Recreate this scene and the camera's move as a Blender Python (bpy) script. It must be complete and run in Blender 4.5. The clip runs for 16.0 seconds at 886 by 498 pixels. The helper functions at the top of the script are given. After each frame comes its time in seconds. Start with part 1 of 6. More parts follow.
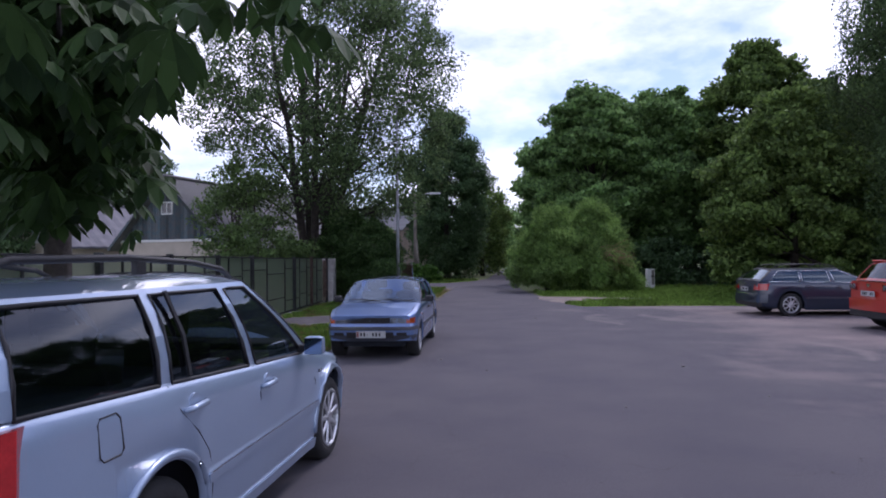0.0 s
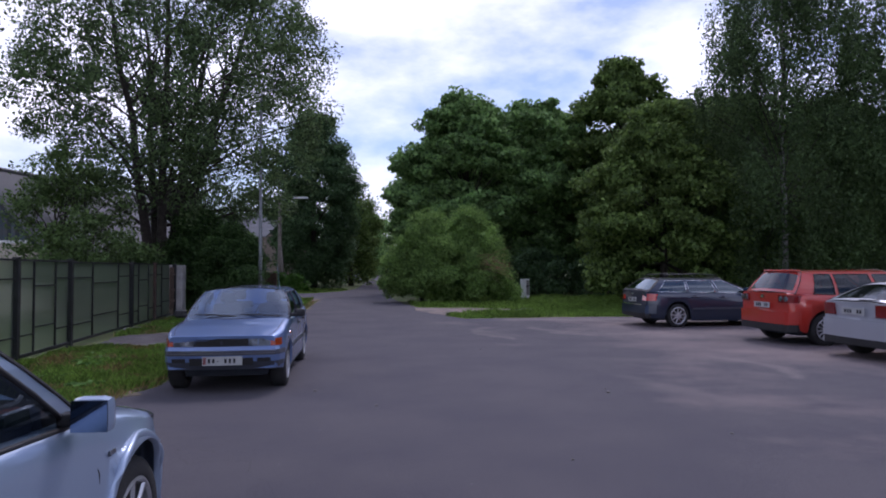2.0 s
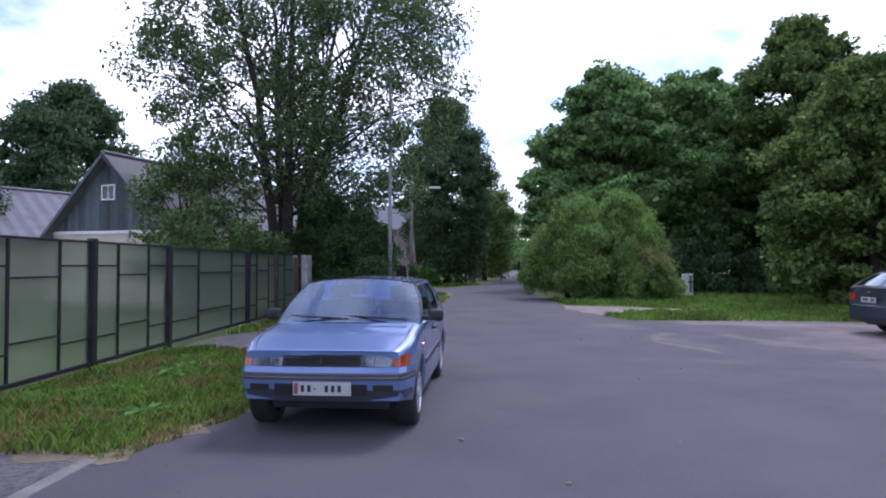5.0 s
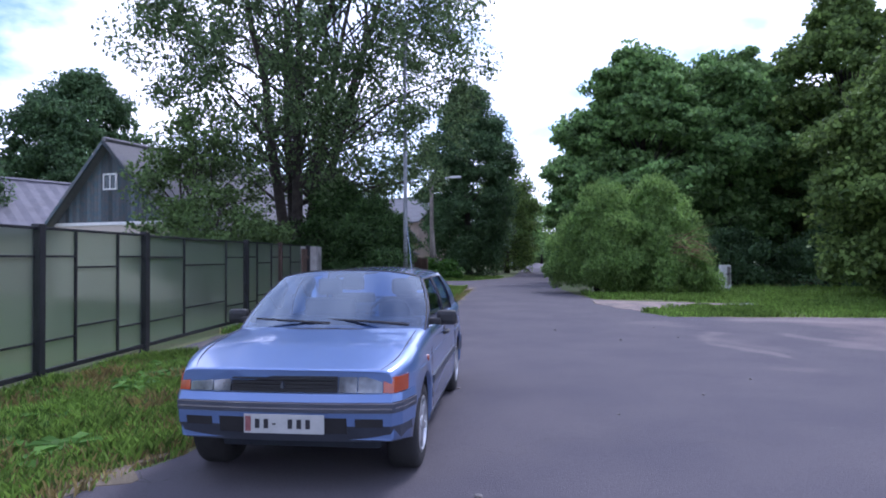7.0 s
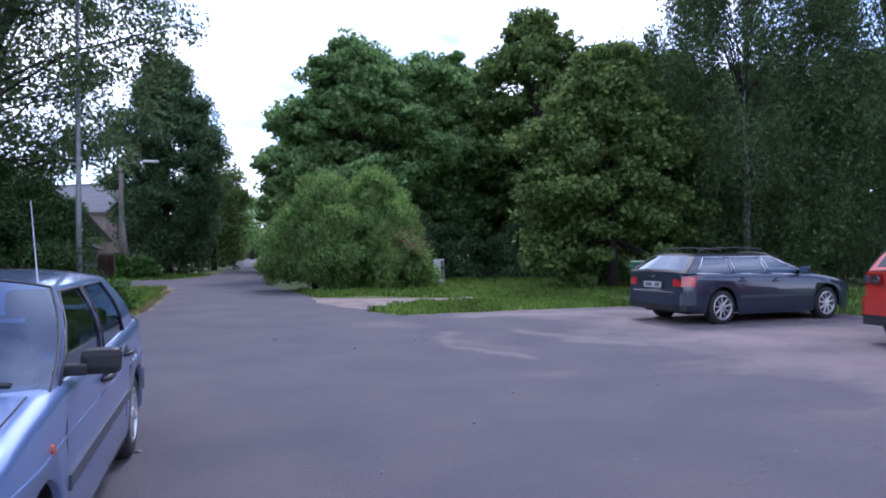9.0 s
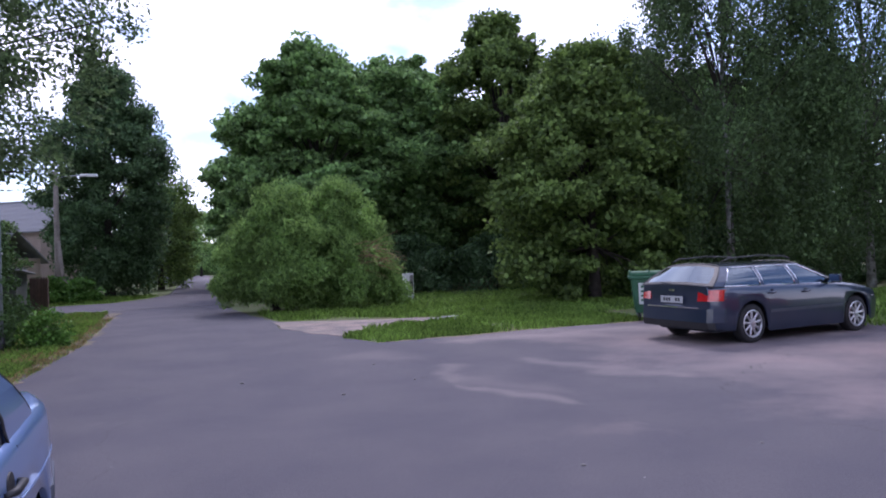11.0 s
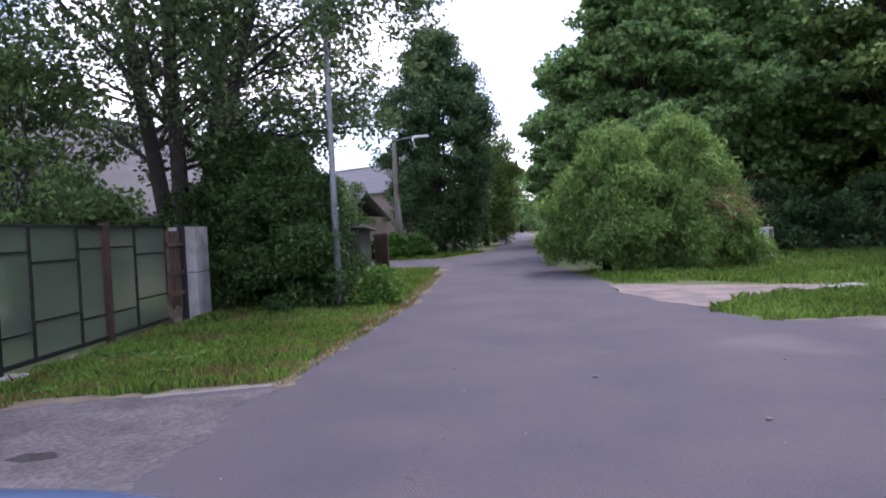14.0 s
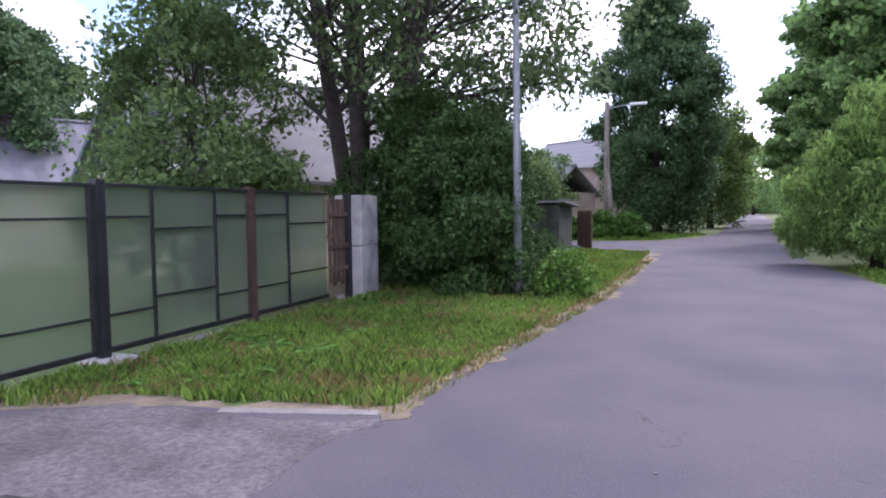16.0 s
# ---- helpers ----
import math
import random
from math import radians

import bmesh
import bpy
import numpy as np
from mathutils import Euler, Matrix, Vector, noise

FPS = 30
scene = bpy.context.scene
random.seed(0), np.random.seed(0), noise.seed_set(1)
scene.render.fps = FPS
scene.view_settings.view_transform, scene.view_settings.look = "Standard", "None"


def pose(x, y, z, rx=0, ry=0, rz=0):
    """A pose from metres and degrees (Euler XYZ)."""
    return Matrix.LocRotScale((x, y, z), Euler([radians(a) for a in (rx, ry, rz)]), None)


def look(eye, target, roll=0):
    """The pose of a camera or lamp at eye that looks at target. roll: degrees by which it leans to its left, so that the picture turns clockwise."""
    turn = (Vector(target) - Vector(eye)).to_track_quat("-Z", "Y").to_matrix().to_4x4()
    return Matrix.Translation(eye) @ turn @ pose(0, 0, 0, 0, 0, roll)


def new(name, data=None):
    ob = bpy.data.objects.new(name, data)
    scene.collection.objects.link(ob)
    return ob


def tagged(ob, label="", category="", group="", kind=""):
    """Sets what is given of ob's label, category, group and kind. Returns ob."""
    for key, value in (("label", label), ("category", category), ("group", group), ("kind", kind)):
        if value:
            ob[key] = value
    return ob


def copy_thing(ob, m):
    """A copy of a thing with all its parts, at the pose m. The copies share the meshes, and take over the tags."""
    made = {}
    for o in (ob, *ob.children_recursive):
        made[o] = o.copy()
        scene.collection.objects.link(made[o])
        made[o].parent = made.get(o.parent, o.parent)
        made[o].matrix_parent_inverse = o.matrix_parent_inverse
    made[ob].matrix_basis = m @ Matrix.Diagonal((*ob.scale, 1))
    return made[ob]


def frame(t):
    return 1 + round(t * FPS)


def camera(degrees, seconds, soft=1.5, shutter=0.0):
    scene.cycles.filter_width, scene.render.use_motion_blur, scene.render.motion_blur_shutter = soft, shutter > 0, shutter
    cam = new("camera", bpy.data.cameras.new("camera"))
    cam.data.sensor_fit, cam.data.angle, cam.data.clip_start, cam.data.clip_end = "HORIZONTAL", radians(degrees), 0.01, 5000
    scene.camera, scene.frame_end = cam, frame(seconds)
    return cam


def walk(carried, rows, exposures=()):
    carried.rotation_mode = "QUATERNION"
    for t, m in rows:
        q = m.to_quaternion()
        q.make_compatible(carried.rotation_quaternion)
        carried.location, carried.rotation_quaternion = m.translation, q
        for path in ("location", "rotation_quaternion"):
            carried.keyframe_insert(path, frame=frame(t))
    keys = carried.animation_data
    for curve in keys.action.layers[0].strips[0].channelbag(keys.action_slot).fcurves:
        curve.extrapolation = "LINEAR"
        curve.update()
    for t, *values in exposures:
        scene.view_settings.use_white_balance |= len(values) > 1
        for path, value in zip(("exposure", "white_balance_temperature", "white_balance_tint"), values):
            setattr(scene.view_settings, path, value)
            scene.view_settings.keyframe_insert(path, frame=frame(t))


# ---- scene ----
cam = camera(68.0, 16.0, soft=1.9)
EXPOSURE = [
    (0, 0.48, 5850, 27), (2, 0.22, 5800, 27), (3.5, 0.65, 5800, 27), (6, 1.08, 5450, 26), (7, 1.15, 5400, 26), (9, 1.13, 5400, 26), (11.5, 0.87, 5800, 29),
    (12.5, 0.47, 5850, 29), (13.2, 0.37, 5850, 29), (14, 1.35, 5980, 29), (15, 1.6, 6000, 30), (16, 1.83, 6000, 30),
]
PATH = [
    (0, (-0.055, -1.589, 1.584), (-0.185, 0.407, 1.618), -0.6),
    (0.5, (-0.155, -1.10, 1.56), (-0.206, 0.899, 1.599), -1.3),
    (1, (-0.145, -0.615, 1.60), (-0.218, 1.383, 1.653), -2.3),
    (1.5, (-0.18, -0.15, 1.57), (-0.004, 1.840, 1.644), -1.0),
    (2, (-0.33, 0.42, 1.52), (-0.055, 2.40, 1.582), -0.2),
    (2.5, (-0.353, 0.984, 1.483), (-0.34, 2.983, 1.528), -0.2),
    (3, (-0.531, 1.622, 1.425), (-0.57, 3.621, 1.461), -0.1),
    (3.5, (-0.41, 1.953, 1.442), (-0.487, 3.951, 1.471), 0.3),
    (3.7, (-0.432, 2.104, 1.461), (-0.545, 4.101, 1.488), 0.2),
    (5.8, (-0.648, 4.085, 1.375), (-0.766, 6.081, 1.433), 0.0),
    (6, (-0.611, 4.133, 1.374), (-0.698, 6.13, 1.424), -0.4),
    (6.5, (-0.51, 4.501, 1.383), (-0.686, 6.493, 1.423), 0.0),
    (7, (-0.63, 5.057, 1.36), (-0.816, 7.049, 1.387), -0.2),
    (7.5, (-0.598, 5.349, 1.367), (-0.631, 7.349, 1.384), -0.6),
    (8, (-0.594, 5.815, 1.391), (-0.63, 7.815, 1.395), -0.9),
    (8.5, (-0.606, 6.357, 1.356), (-0.372, 8.343, 1.363), -1.1),
    (9, (-0.629, 6.926, 1.357), (0.037, 8.812, 1.364), -0.5),
    (9.2, (-0.674, 7.136, 1.331), (-0.046, 9.035, 1.367), -0.8),
    (11.3, (-0.623, 8.815, 1.492), (0.23, 10.619, 1.526), -1.8),
    (11.5, (-0.57, 8.87, 1.476), (0.31, 10.661, 1.511), -1.6),
    (12, (-0.533, 9.246, 1.466), (0.176, 11.112, 1.507), -0.7),
    (12.5, (-0.497, 9.622, 1.456), (0.016, 11.552, 1.508), -0.5),
    (13, (-0.576, 10.232, 1.4), (-0.112, 12.174, 1.449), -0.9),
    (13.5, (-0.55, 10.755, 1.396), (-0.472, 12.753, 1.394), -2.5),
    (14, (-0.664, 11.369, 1.425), (-0.787, 13.364, 1.366), -2.7),
    (14.5, (-0.672, 11.907, 1.435), (-1.107, 13.858, 1.374), -2.3),
    (15, (-0.677, 12.605, 1.336), (-1.412, 14.464, 1.263), -2.4),
    (15.5, (-0.734, 13.167, 1.304), (-1.421, 15.043, 1.201), -1.6),
    (16, (-0.651, 13.514, 1.398), (-1.395, 15.368, 1.285), -0.8),
]
walk(cam, [(t, look(e, g, r)) for t, e, g, r in PATH], EXPOSURE)

# ---------------------------------------------------------------- light
SUN_EL, SUN_AZ = 52.0, 28.0          # degrees; azimuth from +y towards +x
world = bpy.data.worlds.new("sky")
scene.world = world
world.use_nodes = True
wn, wl = world.node_tree.nodes, world.node_tree.links
wn.clear()
w_out = wn.new("ShaderNodeOutputWorld")
w_bg = wn.new("ShaderNodeBackground")
w_sky = wn.new("ShaderNodeTexSky")
w_sky.sky_type, w_sky.sun_disc = "NISHITA", False
w_sky.sun_elevation, w_sky.sun_rotation = radians(SUN_EL), radians(SUN_AZ)
w_sky.air_density, w_sky.dust_density = 1.0, 0.6
w_co = wn.new("ShaderNodeTexCoord")
w_map = wn.new("ShaderNodeMapping")
w_map.inputs["Scale"].default_value = (1.0, 1.0, 2.2)
w_map.inputs["Location"].default_value = (0.35, 0.1, 0.2)
w_no = wn.new("ShaderNodeTexNoise")
w_no.inputs["Scale"].default_value, w_no.inputs["Detail"].default_value, w_no.inputs["Roughness"].default_value = 2.3, 7.0, 0.55
w_ra = wn.new("ShaderNodeValToRGB")
w_ra.color_ramp.elements[0].position, w_ra.color_ramp.elements[1].position = 0.41, 0.62
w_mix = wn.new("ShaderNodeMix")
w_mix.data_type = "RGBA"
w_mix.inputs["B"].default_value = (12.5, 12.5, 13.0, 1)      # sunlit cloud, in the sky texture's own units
wl.new(w_co.outputs["Generated"], w_map.inputs["Vector"])
wl.new(w_map.outputs["Vector"], w_no.inputs["Vector"])
wl.new(w_no.outputs["Fac"], w_ra.inputs["Fac"])
w_sep = wn.new("ShaderNodeSeparateXYZ")           # cloud cover thinned overhead, out of view, for bluer light and reflections
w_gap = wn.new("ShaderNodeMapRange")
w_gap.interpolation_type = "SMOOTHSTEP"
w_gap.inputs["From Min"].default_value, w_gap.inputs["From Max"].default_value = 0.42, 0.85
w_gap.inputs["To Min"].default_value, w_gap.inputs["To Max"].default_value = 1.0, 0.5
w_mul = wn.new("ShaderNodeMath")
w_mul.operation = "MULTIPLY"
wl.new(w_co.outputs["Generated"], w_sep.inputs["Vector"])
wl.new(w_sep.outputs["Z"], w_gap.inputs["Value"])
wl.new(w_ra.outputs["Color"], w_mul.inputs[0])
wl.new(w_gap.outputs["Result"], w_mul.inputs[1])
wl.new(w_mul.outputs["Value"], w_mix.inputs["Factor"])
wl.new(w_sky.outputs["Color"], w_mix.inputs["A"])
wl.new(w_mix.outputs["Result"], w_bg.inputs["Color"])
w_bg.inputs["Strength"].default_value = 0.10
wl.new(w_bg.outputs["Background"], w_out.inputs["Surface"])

sun_data = bpy.data.lights.new("sun", "SUN")
sun_data.energy, sun_data.angle, sun_data.color = 1.0, radians(14), (1.0, 0.95, 0.88)
sun = new("sun", sun_data)
sun.matrix_world = look((0, 0, 0), (-math.cos(radians(SUN_EL)) * math.sin(radians(SUN_AZ)),
                                    -math.cos(radians(SUN_EL)) * math.cos(radians(SUN_AZ)), -math.sin(radians(SUN_EL))))
sun.location = (20, 30, 60)


# ---------------------------------------------------------------- materials
def mat(name, color, rough=0.6, metal=0.0, var=0.25, scale=6.0, bump=0.0, bscale=60.0, color2=None, coat=0.0, spec=0.5,
        fine=None, island=0.0, objrand=0.0):
    """A principled material: two colours mixed by a coarse noise, brightness varied by a fine one, and a fine relief."""
    m = bpy.data.materials.new(name)
    m.use_nodes = True
    n, l = m.node_tree.nodes, m.node_tree.links
    b = n["Principled BSDF"]
    b.inputs["Roughness"].default_value, b.inputs["Metallic"].default_value = rough, metal
    b.inputs["Coat Weight"].default_value, b.inputs["Specular IOR Level"].default_value = coat, spec
    b.inputs["Coat Roughness"].default_value = 0.06
    co = n.new("ShaderNodeTexCoord")
    c2 = color2 or tuple(c * (1 - var) for c in color)
    mix = n.new("ShaderNodeMix")
    mix.data_type = "RGBA"
    mix.inputs["A"].default_value, mix.inputs["B"].default_value = (*color, 1), (*c2, 1)
    no = n.new("ShaderNodeTexNoise")
    no.inputs["Scale"].default_value, no.inputs["Detail"].default_value = scale, 5
    ra = n.new("ShaderNodeValToRGB")
    ra.color_ramp.elements[0].position, ra.color_ramp.elements[1].position = 0.35, 0.68
    l.new(co.outputs["Object"], no.inputs["Vector"])
    l.new(no.outputs["Fac"], ra.inputs["Fac"])
    l.new(ra.outputs["Color"], mix.inputs["Factor"])
    last = mix.outputs["Result"]
    f2 = n.new("ShaderNodeTexNoise")
    f2.inputs["Scale"].default_value, f2.inputs["Detail"].default_value = fine or bscale, 3
    l.new(co.outputs["Object"], f2.inputs["Vector"])
    hs = n.new("ShaderNodeHueSaturation")
    mr = n.new("ShaderNodeMapRange")
    mr.inputs["From Min"].default_value, mr.inputs["From Max"].default_value = 0.25, 0.75
    mr.inputs["To Min"].default_value, mr.inputs["To Max"].default_value = 1 - var * 0.6, 1 + var * 0.6
    l.new(f2.outputs["Fac"], mr.inputs["Value"])
    val = mr.outputs["Result"]
    if island or objrand:
        src = n.new("ShaderNodeNewGeometry").outputs["Random Per Island"] if island else n.new("ShaderNodeObjectInfo").outputs["Random"]
        k = island or objrand
        r2 = n.new("ShaderNodeMapRange")
        r2.inputs["To Min"].default_value, r2.inputs["To Max"].default_value = 1 - k, 1 + k
        l.new(src, r2.inputs["Value"])
        mu = n.new("ShaderNodeMath")
        mu.operation = "MULTIPLY"
        l.new(val, mu.inputs[0])
        l.new(r2.outputs["Result"], mu.inputs[1])
        val = mu.outputs["Value"]
    l.new(val, hs.inputs["Value"])
    l.new(last, hs.inputs["Color"])
    l.new(hs.outputs["Color"], b.inputs["Base Color"])
    if bump:
        bp = n.new("ShaderNodeBump")
        bp.inputs["Strength"].default_value, bp.inputs["Distance"].default_value = bump, 0.02
        bn = n.new("ShaderNodeTexNoise")
        bn.inputs["Scale"].default_value, bn.inputs["Detail"].default_value = bscale, 4
        l.new(co.outputs["Object"], bn.inputs["Vector"])
        l.new(bn.outputs["Fac"], bp.inputs["Height"])
        l.new(bp.outputs["Normal"], b.inputs["Normal"])
    return m


def leaf_mat(name, color, var=0.45, trans=0.35, warm=0.0):
    """Leaves: glossy on top, letting some light through, each leaf a shade of its own."""
    m = bpy.data.materials.new(name)
    m.use_nodes = True
    n, l = m.node_tree.nodes, m.node_tree.links
    b = n["Principled BSDF"]
    b.inputs["Roughness"].default_value, b.inputs["Specular IOR Level"].default_value = 0.58, 0.16
    geo = n.new("ShaderNodeNewGeometry")
    ra = n.new("ShaderNodeValToRGB")
    e = ra.color_ramp.elements
    e[0].color = (*[c * (1 - var) for c in color], 1)
    e[1].color = (color[0] * (1 + var) + warm, color[1] * (1 + var * 0.9) + warm * 0.6, color[2] * (1 + var * 0.5), 1)
    l.new(geo.outputs["Random Per Island"], ra.inputs["Fac"])
    co = n.new("ShaderNodeTexCoord")
    no = n.new("ShaderNodeTexNoise")
    no.inputs["Scale"].default_value, no.inputs["Detail"].default_value = 0.7, 3
    l.new(co.outputs["Object"], no.inputs["Vector"])
    hs = n.new("ShaderNodeHueSaturation")
    mr = n.new("ShaderNodeMapRange")
    mr.inputs["From Min"].default_value, mr.inputs["From Max"].default_value = 0.3, 0.7
    mr.inputs["To Min"].default_value, mr.inputs["To Max"].default_value = 0.75, 1.25
    l.new(no.outputs["Fac"], mr.inputs["Value"])
    l.new(mr.outputs["Result"], hs.inputs["Value"])
    l.new(ra.outputs["Color"], hs.inputs["Color"])
    l.new(hs.outputs["Color"], b.inputs["Base Color"])
    tr = n.new("ShaderNodeBsdfTranslucent")
    l.new(hs.outputs["Color"], tr.inputs["Color"])
    ms = n.new("ShaderNodeMixShader")
    ms.inputs["Fac"].default_value = trans
    l.new(b.outputs["BSDF"], ms.inputs[1])
    l.new(tr.outputs["BSDF"], ms.inputs[2])
    l.new(ms.outputs["Shader"], n["Material Output"].inputs["Surface"])
    return m


def glass_mat(name, tint, rough=0.02, gloss=(0.9, 0.95, 1.0), least=0.01):
    m = bpy.data.materials.new(name)
    m.use_nodes = True
    n, l = m.node_tree.nodes, m.node_tree.links
    n.remove(n["Principled BSDF"])
    fr = n.new("ShaderNodeFresnel")
    fr.inputs["IOR"].default_value = 1.52
    tp = n.new("ShaderNodeBsdfTransparent")
    tp.inputs["Color"].default_value = (*tint, 1)
    gl = n.new("ShaderNodeBsdfGlossy")
    gl.inputs["Roughness"].default_value = rough
    gl.inputs["Color"].default_value = (*gloss, 1)
    co = n.new("ShaderNodeTexCoord")
    no = n.new("ShaderNodeTexNoise")
    no.inputs["Scale"].default_value = 2.0
    l.new(co.outputs["Object"], no.inputs["Vector"])
    bp = n.new("ShaderNodeBump")
    bp.inputs["Strength"].default_value, bp.inputs["Distance"].default_value = 0.05, 0.02
    l.new(no.outputs["Fac"], bp.inputs["Height"])
    l.new(bp.outputs["Normal"], gl.inputs["Normal"])
    mu = n.new("ShaderNodeMath")
    mu.operation = "MULTIPLY_ADD"
    mu.inputs[1].default_value, mu.inputs[2].default_value = 1.0, least
    mu.use_clamp = True
    l.new(fr.outputs["Fac"], mu.inputs[0])
    ms = n.new("ShaderNodeMixShader")
    l.new(mu.outputs["Value"], ms.inputs["Fac"])
    l.new(tp.outputs["BSDF"], ms.inputs[1])
    l.new(gl.outputs["BSDF"], ms.inputs[2])
    l.new(ms.outputs["Shader"], n["Material Output"].inputs["Surface"])
    return m


M = {}
M["grass_soil"] = mat("grass_soil", (0.095, 0.145, 0.040), 0.95, var=0.4, scale=0.9, bump=0.6, bscale=35, color2=(0.12, 0.115, 0.04))
M["dirt"] = mat("dirt", (0.215, 0.170, 0.120), 0.95, var=0.35, scale=4, bump=0.6, bscale=45, color2=(0.13, 0.11, 0.07))
M["pothole"] = mat("pothole", (0.040, 0.036, 0.036), 0.95, var=0.5, scale=9, bump=0.8, bscale=60)
M["apron"] = mat("apron", (0.135, 0.121, 0.124), 0.92, var=0.75, scale=1.7, bump=0.9, bscale=60, color2=(0.075, 0.066, 0.068), fine=26)
M["shed_wood"] = mat("shed_wood", (0.050, 0.058, 0.044), 0.9, var=0.4, scale=4, bump=0.4, bscale=30, objrand=0.25)
M["gravel"] = mat("gravel", (0.33, 0.255, 0.215), 0.95, var=0.35, scale=1.5, bump=0.8, bscale=55, color2=(0.17, 0.15, 0.14))
M["kerb"] = mat("kerb", (0.22, 0.205, 0.19), 0.9, var=0.3, scale=5, bump=0.5, bscale=60)
M["concrete"] = mat("concrete", (0.46, 0.445, 0.43), 0.9, var=0.3, scale=3, bump=0.5, bscale=50, color2=(0.26, 0.25, 0.24))
M["bark"] = mat("bark", (0.055, 0.045, 0.038), 0.9, var=0.5, scale=6, bump=0.9, bscale=25)
M["birch_bark"] = mat("birch_bark", (0.36, 0.35, 0.33), 0.8, var=0.4, scale=5, bump=0.4, bscale=30, color2=(0.10, 0.09, 0.085))
M["dry_twig"] = mat("dry_twig", (0.33, 0.21, 0.11), 0.85, var=0.3, scale=9)
M["leaf_alder"] = leaf_mat("leaf_alder", (0.105, 0.165, 0.075), 0.55, 0.42)
M["leaf_lilac"] = leaf_mat("leaf_lilac", (0.115, 0.185, 0.068), 0.5, 0.42)
M["leaf_maple"] = leaf_mat("leaf_maple", (0.185, 0.315, 0.120), 0.55, 0.46)
M["leaf_linden"] = leaf_mat("leaf_linden", (0.125, 0.205, 0.065), 0.55, 0.40, 0.02)
M["leaf_birch"] = leaf_mat("leaf_birch", (0.085, 0.140, 0.060), 0.5, 0.40)
M["leaf_willow"] = leaf_mat("leaf_willow", (0.215, 0.355, 0.110), 0.5, 0.45)
M["leaf_dark"] = leaf_mat("leaf_dark", (0.082, 0.148, 0.070), 0.5, 0.34)
M["leaf_shrub"] = leaf_mat("leaf_shrub", (0.062, 0.118, 0.042), 0.55, 0.30)
M["leaf_chestnut"] = leaf_mat("leaf_chestnut", (0.035, 0.070, 0.022), 0.4, 0.22)
M["leaf_weed"] = leaf_mat("leaf_weed", (0.085, 0.19, 0.035), 0.4, 0.3)
M["blade"] = leaf_mat("blade", (0.215, 0.365, 0.085), 0.55, 0.25, 0.012)
M["blade_dry"] = leaf_mat("blade_dry", (0.34, 0.28, 0.13), 0.4, 0.2)
M["black_steel"] = mat("black_steel", (0.022, 0.023, 0.025), 0.5, 0.3, var=0.4, scale=5, bump=0.2)
M["rust_steel"] = mat("rust_steel", (0.075, 0.042, 0.032), 0.8, 0.2, var=0.5, scale=7, bump=0.4)
M["galvanised"] = mat("galvanised", (0.27, 0.285, 0.30), 0.55, 0.45, var=0.25, scale=8, bump=0.15)
M["old_wood"] = mat("old_wood", (0.092, 0.092, 0.095), 0.9, var=0.45, scale=5, bump=0.5, bscale=30, color2=(0.055, 0.088, 0.105), objrand=0.5)
M["pole_wood"] = mat("pole_wood", (0.21, 0.185, 0.155), 0.9, var=0.35, scale=4, bump=0.5, bscale=30)
M["brown_wood"] = mat("brown_wood", (0.10, 0.062, 0.043), 0.85, var=0.45, scale=5, bump=0.5, bscale=30, objrand=0.3)
M["plaster"] = mat("plaster", (0.50, 0.44, 0.37), 0.95, var=0.2, scale=1.2, bump=0.3, bscale=40)
M["plaster_pink"] = mat("plaster_pink", (0.36, 0.285, 0.24), 0.95, var=0.2, scale=1.0, bump=0.3, bscale=30)
M["slate"] = mat("slate", (0.165, 0.165, 0.175), 0.8, var=0.3, scale=2.5, bump=0.3, bscale=20, color2=(0.17, 0.17, 0.17))
M["roof_metal"] = mat("roof_metal", (0.15, 0.15, 0.175), 0.65, 0.2, var=0.25, scale=2, bump=0.1)
M["white_paint"] = mat("white_paint", (0.7, 0.7, 0.68), 0.6, var=0.15, scale=6)
M["dark_glass"] = mat("dark_glass", (0.02, 0.022, 0.025), 0.06, var=0.2, scale=3, spec=0.6)
M["green_plastic"] = mat("green_plastic", (0.030, 0.125, 0.060), 0.5, var=0.25, scale=4, bump=0.1)
M["sticker"] = mat("sticker", (0.55, 0.60, 0.55), 0.6, var=0.1, scale=9)
M["red_sticker"] = mat("red_sticker", (0.45, 0.07, 0.05), 0.6, var=0.15, scale=9)
M["paint_pale_blue"] = mat("paint_pale_blue", (0.33, 0.42, 0.56), 0.34, 0.45, var=0.05, scale=2.0, coat=1.0, fine=300)
M["paint_blue"] = mat("paint_blue", (0.150, 0.235, 0.46), 0.36, 0.45, var=0.08, scale=2.2, coat=1.0, fine=300)
M["paint_wagon"] = mat("paint_wagon", (0.022, 0.034, 0.064), 0.30, 0.35, var=0.08, scale=2.0, coat=1.0, fine=300)
M["paint_red"] = mat("paint_red", (0.47, 0.024, 0.010), 0.35, 0.05, var=0.08, scale=2.0, coat=1.0, fine=300)
M["paint_silver"] = mat("paint_silver", (0.50, 0.52, 0.58), 0.34, 0.5, var=0.05, scale=2.0, coat=1.0, fine=300)
M["trim_black"] = mat("trim_black", (0.020, 0.020, 0.022), 0.55, var=0.2, scale=8, bump=0.1, bscale=200)
M["bumper_grey"] = mat("bumper_grey", (0.060, 0.068, 0.090), 0.55, var=0.2, scale=6, bump=0.1, bscale=200)
M["cabin"] = mat("cabin", (0.028, 0.034, 0.048), 0.85, var=0.25, scale=8)
